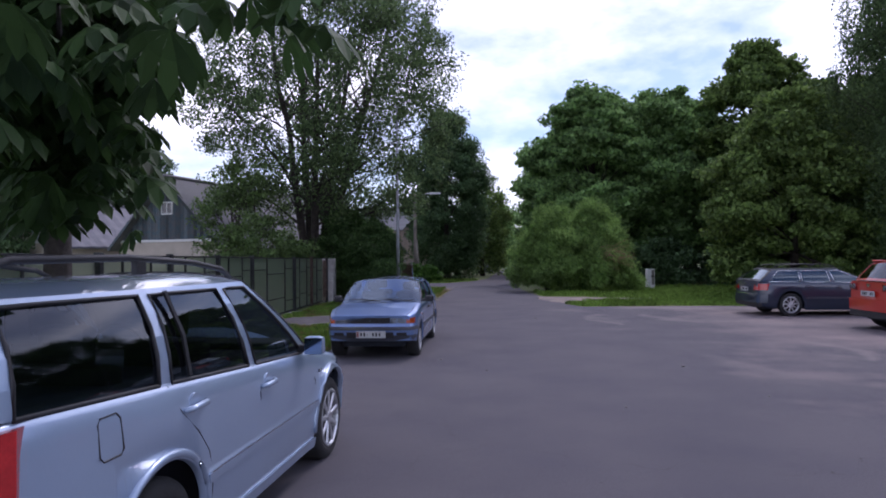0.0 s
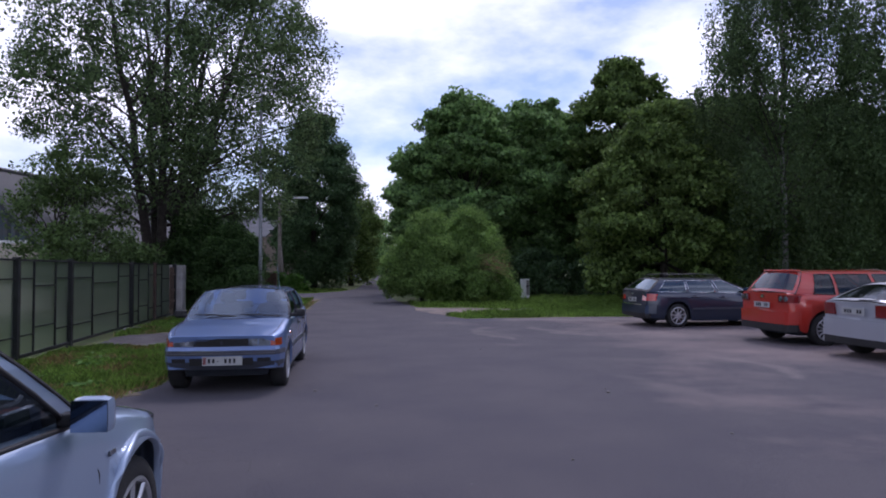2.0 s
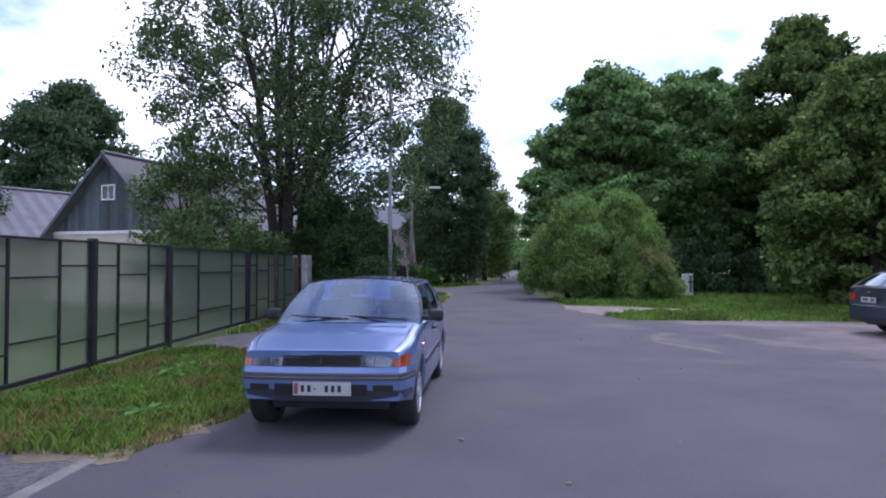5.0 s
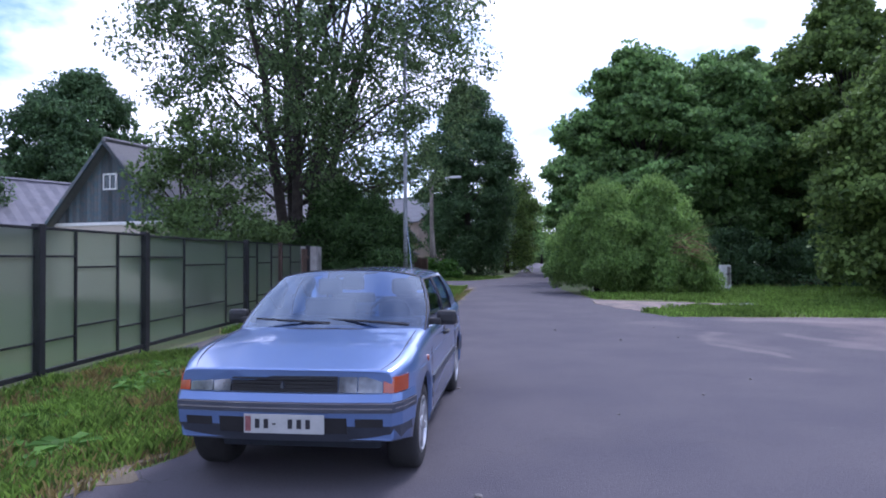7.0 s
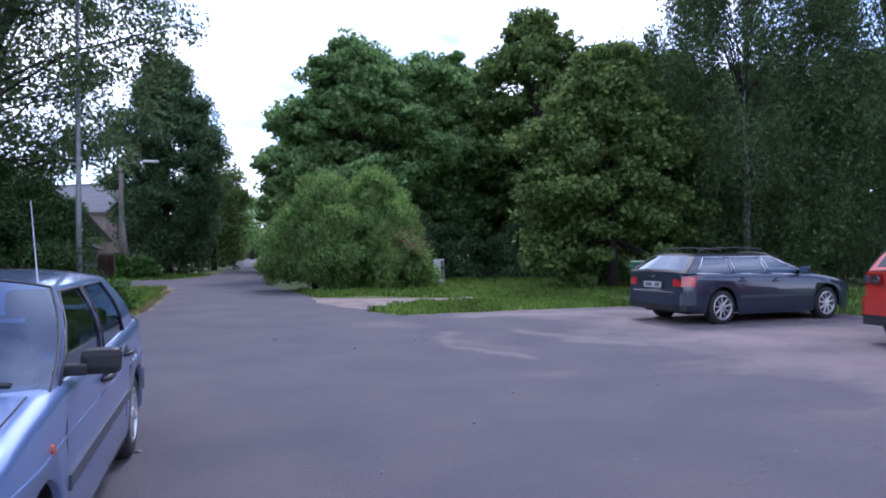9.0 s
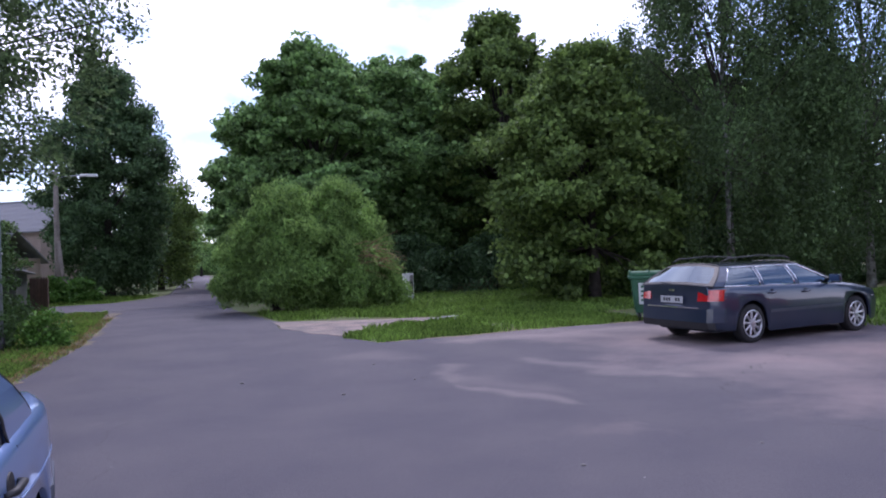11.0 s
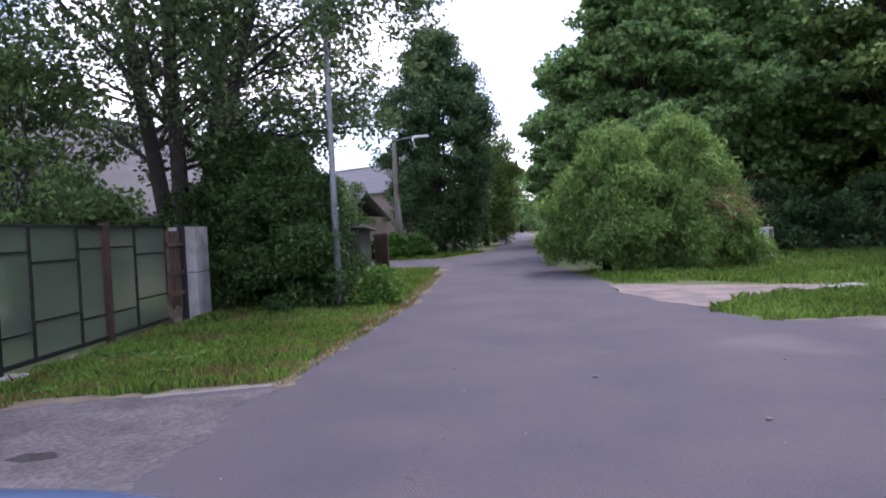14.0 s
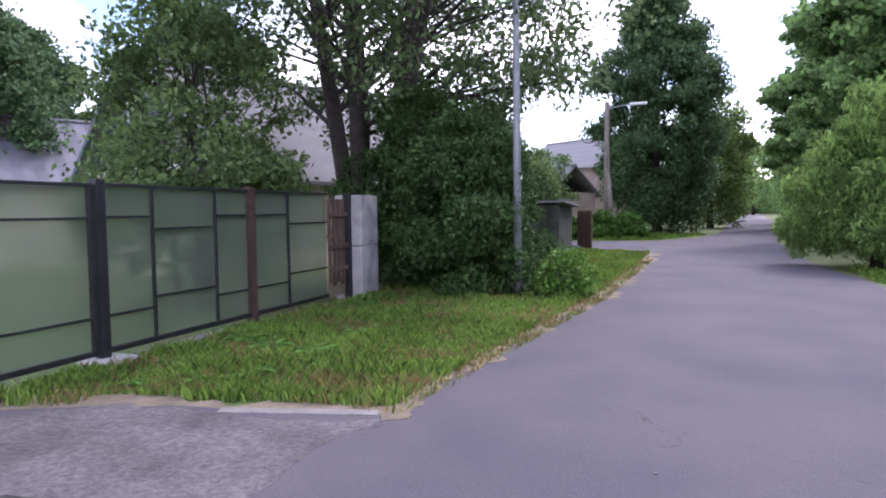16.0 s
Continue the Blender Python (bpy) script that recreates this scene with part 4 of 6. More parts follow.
for i, (x, y, h, r) in enumerate(((4.0, 172, 7.0, 5.0), (9.5, 178, 8.0, 6.0), (15.0, 172, 7.5, 5.5))):
    tree("roadside_shrub", "distant green shrub closing the end of the road", x, y, h, r, "leaf_maple", 90 + i, 160, 70, 0.5, 0.9, 0.1, 0.1, "mound", stems=3, category="shrub", n_limbs=8, group="end of the road")
willow = tree("willow_bush", "large feathery light green willow bush at the road edge", 3.2, 31.2, 4.15, 1.5, "leaf_willow", 23, 150, 210, 0.18, 0.26, 0.35, 0.09, "mound",
              stems=6, category="bush", n_limbs=60, shell=0.6, droop=-0.9, lobe=0.34, n_lobes=18, aspect=0.24, splay=0.7, flat=1.0,
              humps=((2.05, 0.1, 4.35, 1.55), (-0.95, -0.1, 2.9, 1.1), (1.0, -0.9, 2.9, 1.4), (3.0, -0.2, 3.0, 1.05), (-0.2, -1.0, 2.4, 1.2), (2.3, -0.9, 2.3, 1.2)))
rngw = np.random.default_rng(5)
tw = []
for k in range(34):
    a = rngw.uniform(-1.5, 0.1)
    p0 = Vector((2.3 + rngw.uniform(-0.3, 0.5), -1.5 + rngw.uniform(-0.4, 0.4), rngw.uniform(1.3, 2.1)))
    d = Vector((math.cos(a), math.sin(a), rngw.uniform(-0.5, 0.35)))
    p1 = p0 + d * rngw.uniform(0.7, 1.6)
    tw.append(tube([p0, p0.lerp(p1, 0.5) + Vector((0, 0, 0.06)), p1], [0.016, 0.011, 0.004], 4, False))
part("dry_brushwood", mesh_of("dry_brushwood", *joined(tw), M["dry_twig"], True), None, willow, "bare brown broken twigs")

maple = tree("maple_tree", "tall dense green maple at the edge of the wood", 7.2, 42.5, 12.7, 4.5, "leaf_maple", 24, 480, 165, 0.27, 0.50, 0.8, 0.28, "oval", n_limbs=50, group="edge of the wood", flat=0.55, aspect=0.75, lobe=0.27, n_lobes=60)
maple2 = tree("maple_tree", "tall dense green maple at the edge of the wood", 12.0, 43.5, 12.6, 4.5, "leaf_maple", 25, 460, 165, 0.27, 0.50, 1.5, 0.28, "oval", n_limbs=50, group="edge of the wood", flat=0.55, aspect=0.75, lobe=0.27, n_lobes=60)
tree("linden_tree", "tall round linden at the edge of the wood", 17.8, 42.0, 15.2, 4.9, "leaf_linden", 26, 480, 165, 0.27, 0.50, 1.5, 0.3, "oval", n_limbs=50, group="edge of the wood", flat=0.55, aspect=0.75, lobe=0.27, n_lobes=60)
linden = tree("linden_tree", "broad low-branched linden with foliage to the ground", 13.0, 27.2, 8.6, 3.0, "leaf_linden", 27, 480, 190, 0.19, 0.40, 0.25, 0.2, "skirt", n_limbs=40, group="edge of the wood", flat=0.55, aspect=0.7, lobe=0.27, n_lobes=60)
tree("birch_tree", "tall weeping birch with a pale trunk", 17.6, 25.6, 17.5, 3.8, "leaf_birch", 28, 560, 190, 0.14, 0.5, 1.0, 0.13, "oval", n_limbs=60, bark="birch_bark", hang=1.1,
     group="edge of the wood", droop=1.2, top=16.5)
tree("birch_tree", "tall weeping birch with a pale trunk", 22.5, 24.0, 16, 3.6, "leaf_birch", 29, 380, 160, 0.14, 0.5, 1.2, 0.13, "oval", n_limbs=50, bark="birch_bark", hang=1.0,
     group="edge of the wood", droop=1.2, top=15)
copies = [(maple, 21.5, 47, 40, 1.0), (maple2, 26, 44, 100, 1.05), (maple, 16, 52, 200, 1.1), (maple2, 9.5, 52, 250, 1.0), (maple, 7.5, 60, 10, 1.0), (maple2, 31, 40, 300, 1.0),
          (linden, 20.5, 33.5, 80, 1.25), (maple, 36, 36, 60, 1.0), (maple2, 8.2, 74, 150, 0.9), (linden, 30, 22, 250, 1.1), (maple, 40, 28, 310, 1.0),
          (maple2, 38, 18, 20, 1.0), (maple, 36, 6, 120, 1.0), (linden, 31, 12, 100, 1.1), (maple2, 14, 60, 320, 1.0), (maple, 24, 56, 33, 1.1), (maple2, 33, 50, 77, 1.1), (maple, 12, 72, 15, 1.0), (maple2, 22, 70, 95, 1.1), (maple, 34, 66, 215, 1.1), (maple2, 48, 50, 35, 1.2), (maple, 52, 30, 85, 1.2), (maple2, 50, 8, 185, 1.2)]
for src, x, y, r, s in copies:
    c = copy_thing(src, pose(x, y, 0, 0, 0, r))
    c.scale = (s, s, s)
for i, (x, y) in enumerate(((10.5, 38.5), (14.5, 37.5), (19.5, 38), (25, 36.5), (9, 46.5), (30, 34.5), (12, 49), (17, 48), (22, 42), (6.5, 48), (7.2, 54), (27, 39), (24.5, 27.5), (28, 25), (26, 21.5), (31, 18), (22.5, 31), (34, 24), (29, 29))):
    tree("undergrowth_shrub", "dark undergrowth shrub in the shade of the wood", x, y, 2.6, 2.2, "leaf_dark", 60 + i, 90, 70, 0.2, 0.4, 0.1, 0.05, "mound", stems=3, category="shrub", n_limbs=12,
         group="undergrowth")
# behind the gardens
gt = tree("garden_linden", "large round tree behind the houses", -25.2, 41, 12.0, 4.3, "leaf_dark", 31, 380, 190, 0.26, 0.6, 1.5, 0.3, "oval", n_limbs=30)
c = copy_thing(gt, pose(-23, 27.5, 0, 0, 0, 70)); c.scale = (0.72, 0.72, 0.72)
c = copy_thing(gt, pose(-33, 36, 0, 0, 0, 170)); c.scale = (1.0, 1.0, 0.95)
c = copy_thing(gt, pose(-16, 60, 0, 0, 0, 220)); c.scale = (0.8, 0.8, 0.75)
tree("apple_tree", "light green garden apple tree", -8.3, 44, 4.2, 1.8, "leaf_lilac", 32, 110, 90, 0.15, 0.35, 1.2, 0.12, "round", n_limbs=30)
tree("apple_tree", "light green garden apple tree", -7.2, 39.5, 3.4, 1.5, "leaf_lilac", 34, 90, 90, 0.14, 0.3, 0.6, 0.1, "round", n_limbs=20)
tree("apple_tree", "light green garden apple tree", -11.5, 36, 4.6, 2.2, "leaf_lilac", 33, 110, 90, 0.15, 0.35, 1.0, 0.12, "round", n_limbs=30)
for i, (x, y, h, r) in enumerate(((-4.2, 46.2, 1.1, 0.9), (-5.6, 45.6, 1.3, 1.0), (-7.2, 45.2, 1.2, 0.9))):
    tree("hosta_shrub", "low bright green leafy plants at the crossing", x, y, h, r, "leaf_weed", 40 + i, 40, 60, 0.2, 0.25, 0.05, 0.02, "mound", stems=3, category="shrub", n_limbs=6)


def chestnut():
    """Chestnut whose boughs of seven-fingered leaves overhang the parked estate car."""
    th = thing("chestnut_tree", pose(-4.45, 4.85, 0), "chestnut tree with large dark hanging leaves", "tree")
    rng = np.random.default_rng(3)
    boughs = []
    tr = tube([(0, 0, -0.05), (0.03, 0, 1.2), (0, 0.05, 2.4), (0.1, 0, 3.6), (0.1, 0, 5.0)], [0.17, 0.14, 0.12, 0.10, 0.06], 10)
    ends = []
    for k in range(65):
        # targets in the tree's own place: a broad crown, with a bough reaching out over the car
        if k >= 64:
            tgt = Vector((3.25, -3.0, 3.0))
        elif k < 34:
            yy = rng.uniform(-3.6, -1.2)
            tgt = Vector((rng.uniform(0.6, 3.5 - 0.376 * (yy + 6.2)), yy, 0))
            tgt.z = 1.95 + rng.uniform(0.35, 1.9) + max(0, tgt.x - 2.6) * 0.5
        else:
            a = rng.uniform(0, 6.28)
            tgt = Vector((math.cos(a) * rng.uniform(0.5, 1.7), -abs(math.sin(a)) * rng.uniform(0.5, 2.2), rng.uniform(1.75, 4.6)))
        st = Vector((0.05, 0.02, rng.uniform(2.1, 4.2)))
        mid = st.lerp(tgt, 0.55) + Vector((0, 0, 0.35))
        boughs.append(tube([st, mid, tgt], [0.045, 0.028, 0.008], 5, False))
        ends.append((st, mid, tgt))
    part("trunk", mesh_of("trunk", *tr, M["bark"], True), None, th)
    part("bough", mesh_of("bough", *joined(boughs), M["bark"], True), None, th)
    vs, fs = [], []
    for st, mid, tgt in ends:
        for j in range(35):
            t = rng.uniform(0.45, 1.08)
            p = (mid.lerp(tgt, (t - 0.5) * 2) if t > 0.5 else st.lerp(mid, t * 2)) + Vector(rng.normal(size=3) * 0.2)
            n = Vector((rng.normal() * 0.45, rng.normal() * 0.45, 1)).normalized()
            a = n.orthogonal().normalized()
            a.rotate(Matrix.Rotation(rng.uniform(0, 6.28), 3, n))
            b = n.cross(a)
            s = rng.uniform(0.16, 0.27)
            for q in range(6):
                w = (q - 2.5) * 0.62
                d = (a * math.cos(w) + b * math.sin(w))
                e = n.cross(d)
                l = s * (1 - 0.07 * abs(q - 2.5))
                dr = Vector((0, 0, -1))
                o = len(vs)
                vs += [p, p + d * l * 0.55 + e * l * 0.17 + dr * l * 0.22, p + d * l * 0.82 + e * l * 0.23 + dr * l * 0.48, p + d * l + dr * l * 0.78,
                       p + d * l * 0.82 - e * l * 0.23 + dr * l * 0.48, p + d * l * 0.55 - e * l * 0.17 + dr * l * 0.22]
                fs.append((o, o + 1, o + 2, o + 3, o + 4, o + 5))
    part("crown", mesh_of("crown", vs, fs, M["leaf_chestnut"]), None, th)


chestnut()


# ---------------------------------------------------------------- houses
def house(x, y, rz, length, half, wall_h, ridge_h, label, wall="plaster", gable="old_wood", roof="slate", over=0.35, windows=(), ribs=False):
    """A gabled house: its near gable stands at the origin and its ridge runs along +x."""
    th = thing("house", pose(x, y, 0, 0, 0, rz), label, "house")
    t = 0.25
    for nm, lo, hi in (("wall", (0, -half, -0.1), (length, -half + t, wall_h)), ("wall", (0, half - t, -0.1), (length, half, wall_h)),
                       ("wall", (0, -half + t, -0.1), (t, half - t, wall_h)), ("wall", (length - t, -half + t, -0.1), (length, half - t, wall_h))):
        part(nm, box_mesh(lo, hi, 0.01), M[wall], th)
    k = (ridge_h - wall_h) / half
    nb = int(2 * half / 0.16)
    for end, xx in ((0, 0.0), (1, length - 0.05)):
        for i in range(nb):
            y0, y1 = -half + 2 * half * i / nb, -half + 2 * half * (i + 1) / nb - 0.008
            z0, z1 = wall_h + k * (half - abs(y0)) - 0.02, wall_h + k * (half - abs(y1)) - 0.02
            d = 0.022 if i % 2 else 0.03
            vs = [(xx, y0, wall_h), (xx, y1, wall_h), (xx, y1, z1), (xx, y0, z0), (xx + d, y0, wall_h), (xx + d, y1, wall_h), (xx + d, y1, z1), (xx + d, y0, z0)]
            if gable == "old_wood" or end == 0:
                part("board", mesh_of("board", vs, [(3, 2, 1, 0), (4, 5, 6, 7), (0, 1, 5, 4), (1, 2, 6, 5), (2, 3, 7, 6), (3, 0, 4, 7)], M[gable]), None, th)
    for s in (-1, 1):
        n = 26
        vs, fs = [], []
        yo, zo = half + over, wall_h - k * over
        rows = 12
        for i in range(rows + 1):
            f = i / rows
            for j in range(n + 1):
                g = j / n
                lift = 0.03 * (abs(math.sin(j * math.pi * 0.5)) if ribs else 0) + 0.018 * ((i % 2)) + 0.01 * math.sin(i * 3 + j)
                vs.append((-over + (length + 2 * over) * g, s * yo * (1 - f), zo + (ridge_h - zo) * f + 0.05 + lift))
        o = len(vs)
        vs += [(v[0], v[1], v[2] - 0.10) for v in vs]
        w = n + 1
        for i in range(rows):
            for j in range(n):
                a = i * w + j
                fs.append((a, a + 1, a + w + 1, a + w) if s < 0 else (a + w, a + w + 1, a + 1, a))
                fs.append((o + a + w, o + a + w + 1, o + a + 1, o + a) if s < 0 else (o + a, o + a + 1, o + a + w + 1, o + a + w))
        for j in range(n):
            fs.append((j, o + j, o + j + 1, j + 1))
        for i in range(rows):
            fs.append((i * w, (i + 1) * w, o + (i + 1) * w, o + i * w))
            fs.append((i * w + n, o + i * w + n, o + (i + 1) * w + n, (i + 1) * w + n))
        part("roof", mesh_of("roof", vs, fs, M[roof]), None, th)
        v, f = tube([(-over - 0.02, s * yo, zo - 0.02), (-over - 0.02, 0, ridge_h - 0.02)], [0.07, 0.07], 4)
        part("bargeboard", mesh_of("bargeboard", v, f, M["old_wood"]), None, th)
    v, f = tube([(-over, 0, ridge_h + 0.07), (length + over, 0, ridge_h + 0.07)], [0.09, 0.09], 6)
    part("ridge_cap", mesh_of("ridge_cap", v, f, M[roof]), None, th)
    part("sill_band", box_mesh((-0.04, -half - 0.02, wall_h - 0.06), (-0.002, half + 0.02, wall_h + 0.05), 0.005), M["white_paint"], th)
    for (face, u, z, w, h) in windows:
        m = Matrix.Translation((0, u, z)) @ Matrix.Rotation(radians(-90), 4, "Z") if face == "gable" else Matrix.Translation((u, -half, z))
        win = part("window", box_mesh((-w / 2, -0.035, -h / 2), (w / 2, -0.005, h / 2), 0.0, m), M["dark_glass"], th)
        for lo, hi in (((-w / 2 - 0.05, -0.06, -h / 2 - 0.05), (w / 2 + 0.05, -0.004, -h / 2)), ((-w / 2 - 0.05, -0.06, h / 2), (w / 2 + 0.05, -0.004, h / 2 + 0.05)),
                       ((-w / 2 - 0.05, -0.06, -h / 2), (-w / 2, -0.004, h / 2)), ((w / 2, -0.06, -h / 2), (w / 2 + 0.05, -0.004, h / 2)), ((-0.02, -0.05, -h / 2), (0.02, -0.004, h / 2))):
            part("window_frame", box_mesh(lo, hi, 0.0, m), M["white_paint"], win)
    return th


house(-13.7, 25.9, 75, 10.5, 2.6, 2.55, 5.25, "low plastered house with a grey board gable", windows=(("gable", 0.05, 3.95, 0.5, 0.45), ("side", 2.0, 1.5, 0.9, 1.1), ("side", 4.4, 1.5, 0.9, 1.1)))
house(-21.5, 27.5, 62, 7.0, 2.4, 2.6, 4.5, "low house with a pale metal roof", "plaster", "plaster", "roof_metal", windows=(("gable", -1.0, 1.5, 0.9, 1.0),), ribs=True)
house(-14.2, 74.0, -35, 9.0, 3.2, 5.0, 7.4, "two-storey plastered house with a grey roof", "plaster_pink", "plaster_pink", "slate",
      windows=(("gable", 0.0, 5.9, 0.9, 0.8), ("gable", 1.4, 3.4, 0.9, 1.1), ("gable", -1.4, 3.4, 0.9, 1.1), ("side", 2.5, 3.4, 1.0, 1.1), ("side", 6, 3.4, 1.0, 1.1)))
house(-13.0, 62.0, -40, 5.0, 2.0, 2.6, 4.4, "low plastered house wing with a grey roof", "plaster_pink", "plaster_pink", "slate", windows=(("side", 2, 1.6, 0.9, 1.0),))

shed = thing("shed", pose(-6.4, 33.2, 0), "low dark green board shed with a rusty sheet roof", "shed")
for i in range(16):
    part("board", box_mesh((-1.6 + i * 0.2, -0.02, 0), (-1.41 + i * 0.2, 0.02, 1.55)), M["shed_wood"], shed)
part("side_wall", box_mesh((1.56, 0.02, 0), (1.62, 2.0, 1.75)), M["shed_wood"], shed)
part("back_wall", box_mesh((-1.6, 2.0, 0), (1.62, 2.05, 1.75)), M["shed_wood"], shed)
part("roof", box_mesh((-1.8, -0.25, 1.62), (1.85, 2.2, 1.67), 0.01, Matrix.Rotation(radians(-3), 4, "X")), M["slate"], shed)
gf = thing("garden_fence", pose(-4.3, 36.2, 0), "dark brown board garden fence", "fence")
for i in range(22):
    part("board", box_mesh((-0.02, i * 0.16, 0), (0.02, i * 0.16 + 0.14, 1.35 + 0.04 * math.sin(i * 2.1))), M["brown_wood"], gf).matrix_local = pose(-i * 0.05, 0, 0)


# ---------------------------------------------------------------- waste container
def container():
    th = thing("waste_container", pose(9.6, 20.3, 0, 0, 0, -38), "green plastic wheeled waste container with a closed lid", "waste container")
    bm = bmesh.new()
    vs = box(bm, (-0.62, -0.45, 0.2), (0.62, 0.45, 1.08), 0.03)
    for v in vs:
        k = 0.86 + 0.14 * (v.co.z - 0.2) / 0.88
        v.co.x *= k
        v.co.y *= k
    part("body", bm, M["green_plastic"], th)
    part("rim", box_mesh((-0.68, -0.5, 1.05), (0.68, 0.5, 1.12), 0.02), M["green_plastic"], th)
    part("lid", box_mesh((-0.66, -0.48, 1.12), (0.66, 0.48, 1.23), 0.06), M["green_plastic"], th)
    for x in (-0.63, -0.2, 0.2, 0.63):
        part("rib", box_mesh((x - 0.02, -0.5, 1.13), (x + 0.02, 0.5, 1.25), 0.01), M["green_plastic"], th)
    part("label", box_mesh((-0.45, -0.462, 0.42), (0.02, -0.45, 0.95), 0.0), M["sticker"], th, "pale label")
    for i in range(4):
        part("label_bar", box_mesh((-0.40, -0.468, 0.5 + i * 0.11), (-0.05, -0.4625, 0.55 + i * 0.11)), M["green_plastic"], th)
    part("label", box_mesh((0.08, -0.462, 0.45), (0.42, -0.45, 0.88)), M["sticker"], th, "white label")
    part("label", box_mesh((0.44, -0.462, 0.50), (0.56, -0.45, 0.98)), M["red_sticker"], th, "red label")
    for sx in (-0.45, 0.45):
        for sy in (-0.33, 0.33):
            v, f = tube([(sx - 0.03, sy, 0.09), (sx + 0.03, sy, 0.09)], [0.09, 0.09], 14)
            w = part("caster", mesh_of("caster", v, f, M["tyre"]), None, th)
            part("fork", box_mesh((sx - 0.05, sy - 0.02, 0.09), (sx - 0.035, sy + 0.02, 0.22)), M["galvanised"], w)
            part("fork", box_mesh((sx + 0.035, sy - 0.02, 0.09), (sx + 0.05, sy + 0.02, 0.22)), M["galvanised"], w)

    th.scale = (0.92, 0.92, 0.88)


container()


# ---------------------------------------------------------------- cars
def smooth_table(tab, x):
    xs, zs = [p[0] for p in tab], [p[1] for p in tab]
    return float(np.mean([np.interp(x + d, xs, zs) for d in (-0.06, -0.03, 0, 0.03, 0.06)]))


class Car:
    """A car lofted from its side profile. Forward is +x, left +y; the origin lies on the ground between the axles."""

    def __init__(self, name, label, m, S, paint):
        self.S, self.paint = S, M[paint]
        self.th = thing(name, m, label, "car")
        self.W = S["W"]
        self.build()

    def half(self, x):
        S = self.S
        d, c = S.get("nose", (0.55, 0.16))
        e, k = S.get("tail", (0.55, 0.13))
        w = self.W
        if x > S["X1"] - d:
            w *= 1 - c * min(1, (x - S["X1"] + d) / d) ** 2.4
        if x < S["X0"] + e:
            w *= 1 - k * min(1, (S["X0"] + e - x) / e) ** 2.4
        return w

    def end_x(self, y, end):
        S = self.S
        d, c = S.get("nose", (0.55, 0.16)) if end > 0 else S.get("tail", (0.55, 0.13))
        t = min(1.0, max(0.0, (1 - abs(y) / self.W) / c)) ** (1 / 2.4)
        bow = 0.05 * (1 - (y / self.W) ** 2)
        return (S["X1"] - d + d * t + bow) if end > 0 else (S["X0"] + d - d * t - bow)

    def section(self, x):
        S = self.S
        w, sh, tp = self.half(x), smooth_table(S["sh"], x), smooth_table(S["top"], x)
        bot = smooth_table(S["bot"], x)
        for ax in (S["xf"], S["xr"]):
            ra = S["r"] + S.get("gap", 0.055)
            if abs(x - ax) < ra:
                bot = max(bot, S["r"] + math.sqrt(ra * ra - (x - ax) ** 2) * 1.0)
        flare = 0.0
        for ax in (S["xf"], S["xr"]):
            flare = max(flare, S.get("flare", 0.018) * math.exp(-((x - ax) / 0.38) ** 4))
        zs = [bot, max(bot + 0.004, S["zw"] * 0.55), max(bot + 0.008, S["zw"]), max(bot + 0.012, sh - 0.11), sh - 0.035, sh, sh + (tp - sh) * 0.55, sh + (tp - sh) * 0.9, tp]
        for i in range(1, len(zs)):
            zs[i] = max(zs[i], zs[i - 1] + 0.001) if i < 6 else zs[i]
        ys = [w * 0.955 + flare, w * 0.985 + flare, w + flare * 0.8, w * 0.985, w * 0.965, w * 0.935, w * 0.80, w * 0.45, 0]
        if S.get("wide"):
            ys[4:8] = [w * 0.975, w * 0.955, w * 0.88, w * 0.5]
        return list(zip(ys, zs))

    def ysec(self, x, z):
        s = self.section(x)
        return float(np.interp(z, [p[1] for p in s[:6]], [p[0] for p in s[:6]]))

    def band(self, y0, y1, z0, z1, end, proud=0.012, deep=0.05, n=14, lean=0.0, grow=1.0):
        """A closed bar that follows the plan curve of the nose or the tail."""
        vs, fs = [], []
        for i in range(n + 1):
            y = y0 + (y1 - y0) * i / n
            x = self.end_x(y, end)
            o = proud * end
            yo = y * grow
            vs += [(x - deep * end, yo * 0.97, z0), (x + o, yo, z0), (x + o - lean * end, yo, z1), (x - deep * end - lean * end, yo * 0.97, z1)]
        for i in range(n):
            a, b = i * 4, i * 4 + 4
            for k in range(4):
                k2 = (k + 1) % 4
                q = (a + k, a + k2, b + k2, b + k)
                fs.append(q if end > 0 else q[::-1])
        fs += [(3, 2, 1, 0), (n * 4, n * 4 + 1, n * 4 + 2, n * 4 + 3)]
        return vs, fs

    def add_band(self, name, material, *a, parent=None, label="", **k):
        me = mesh_of(name, *self.band(*a, **k), M[material] if isinstance(material, str) else material)
        ob = part(name, me, None, parent or self.th, label)
        return ob

    def strip(self, name, material, x0, x1, z0, z1, side, proud=0.008, n=16):
        vs, fs = [], []
        for i in range(n + 1):
            x = x0 + (x1 - x0) * i / n
            a, b = self.ysec(x, z0), self.ysec(x, z1)
            vs += [(x, side * (a - 0.02), z0), (x, side * (a + proud), z0), (x, side * (b + proud), z1), (x, side * (b - 0.02), z1)]
        for i in range(n):
            for k in range(4):
                q = (i * 4 + k, i * 4 + (k + 1) % 4, i * 4 + 4 + (k + 1) % 4, i * 4 + 4 + k)
                fs.append(q)
        fs += [(0, 1, 2, 3), (n * 4 + 3, n * 4 + 2, n * 4 + 1, n * 4)]
        return part(name, mesh_of(name, vs, fs, M[material] if isinstance(material, str) else material), None, self.th)

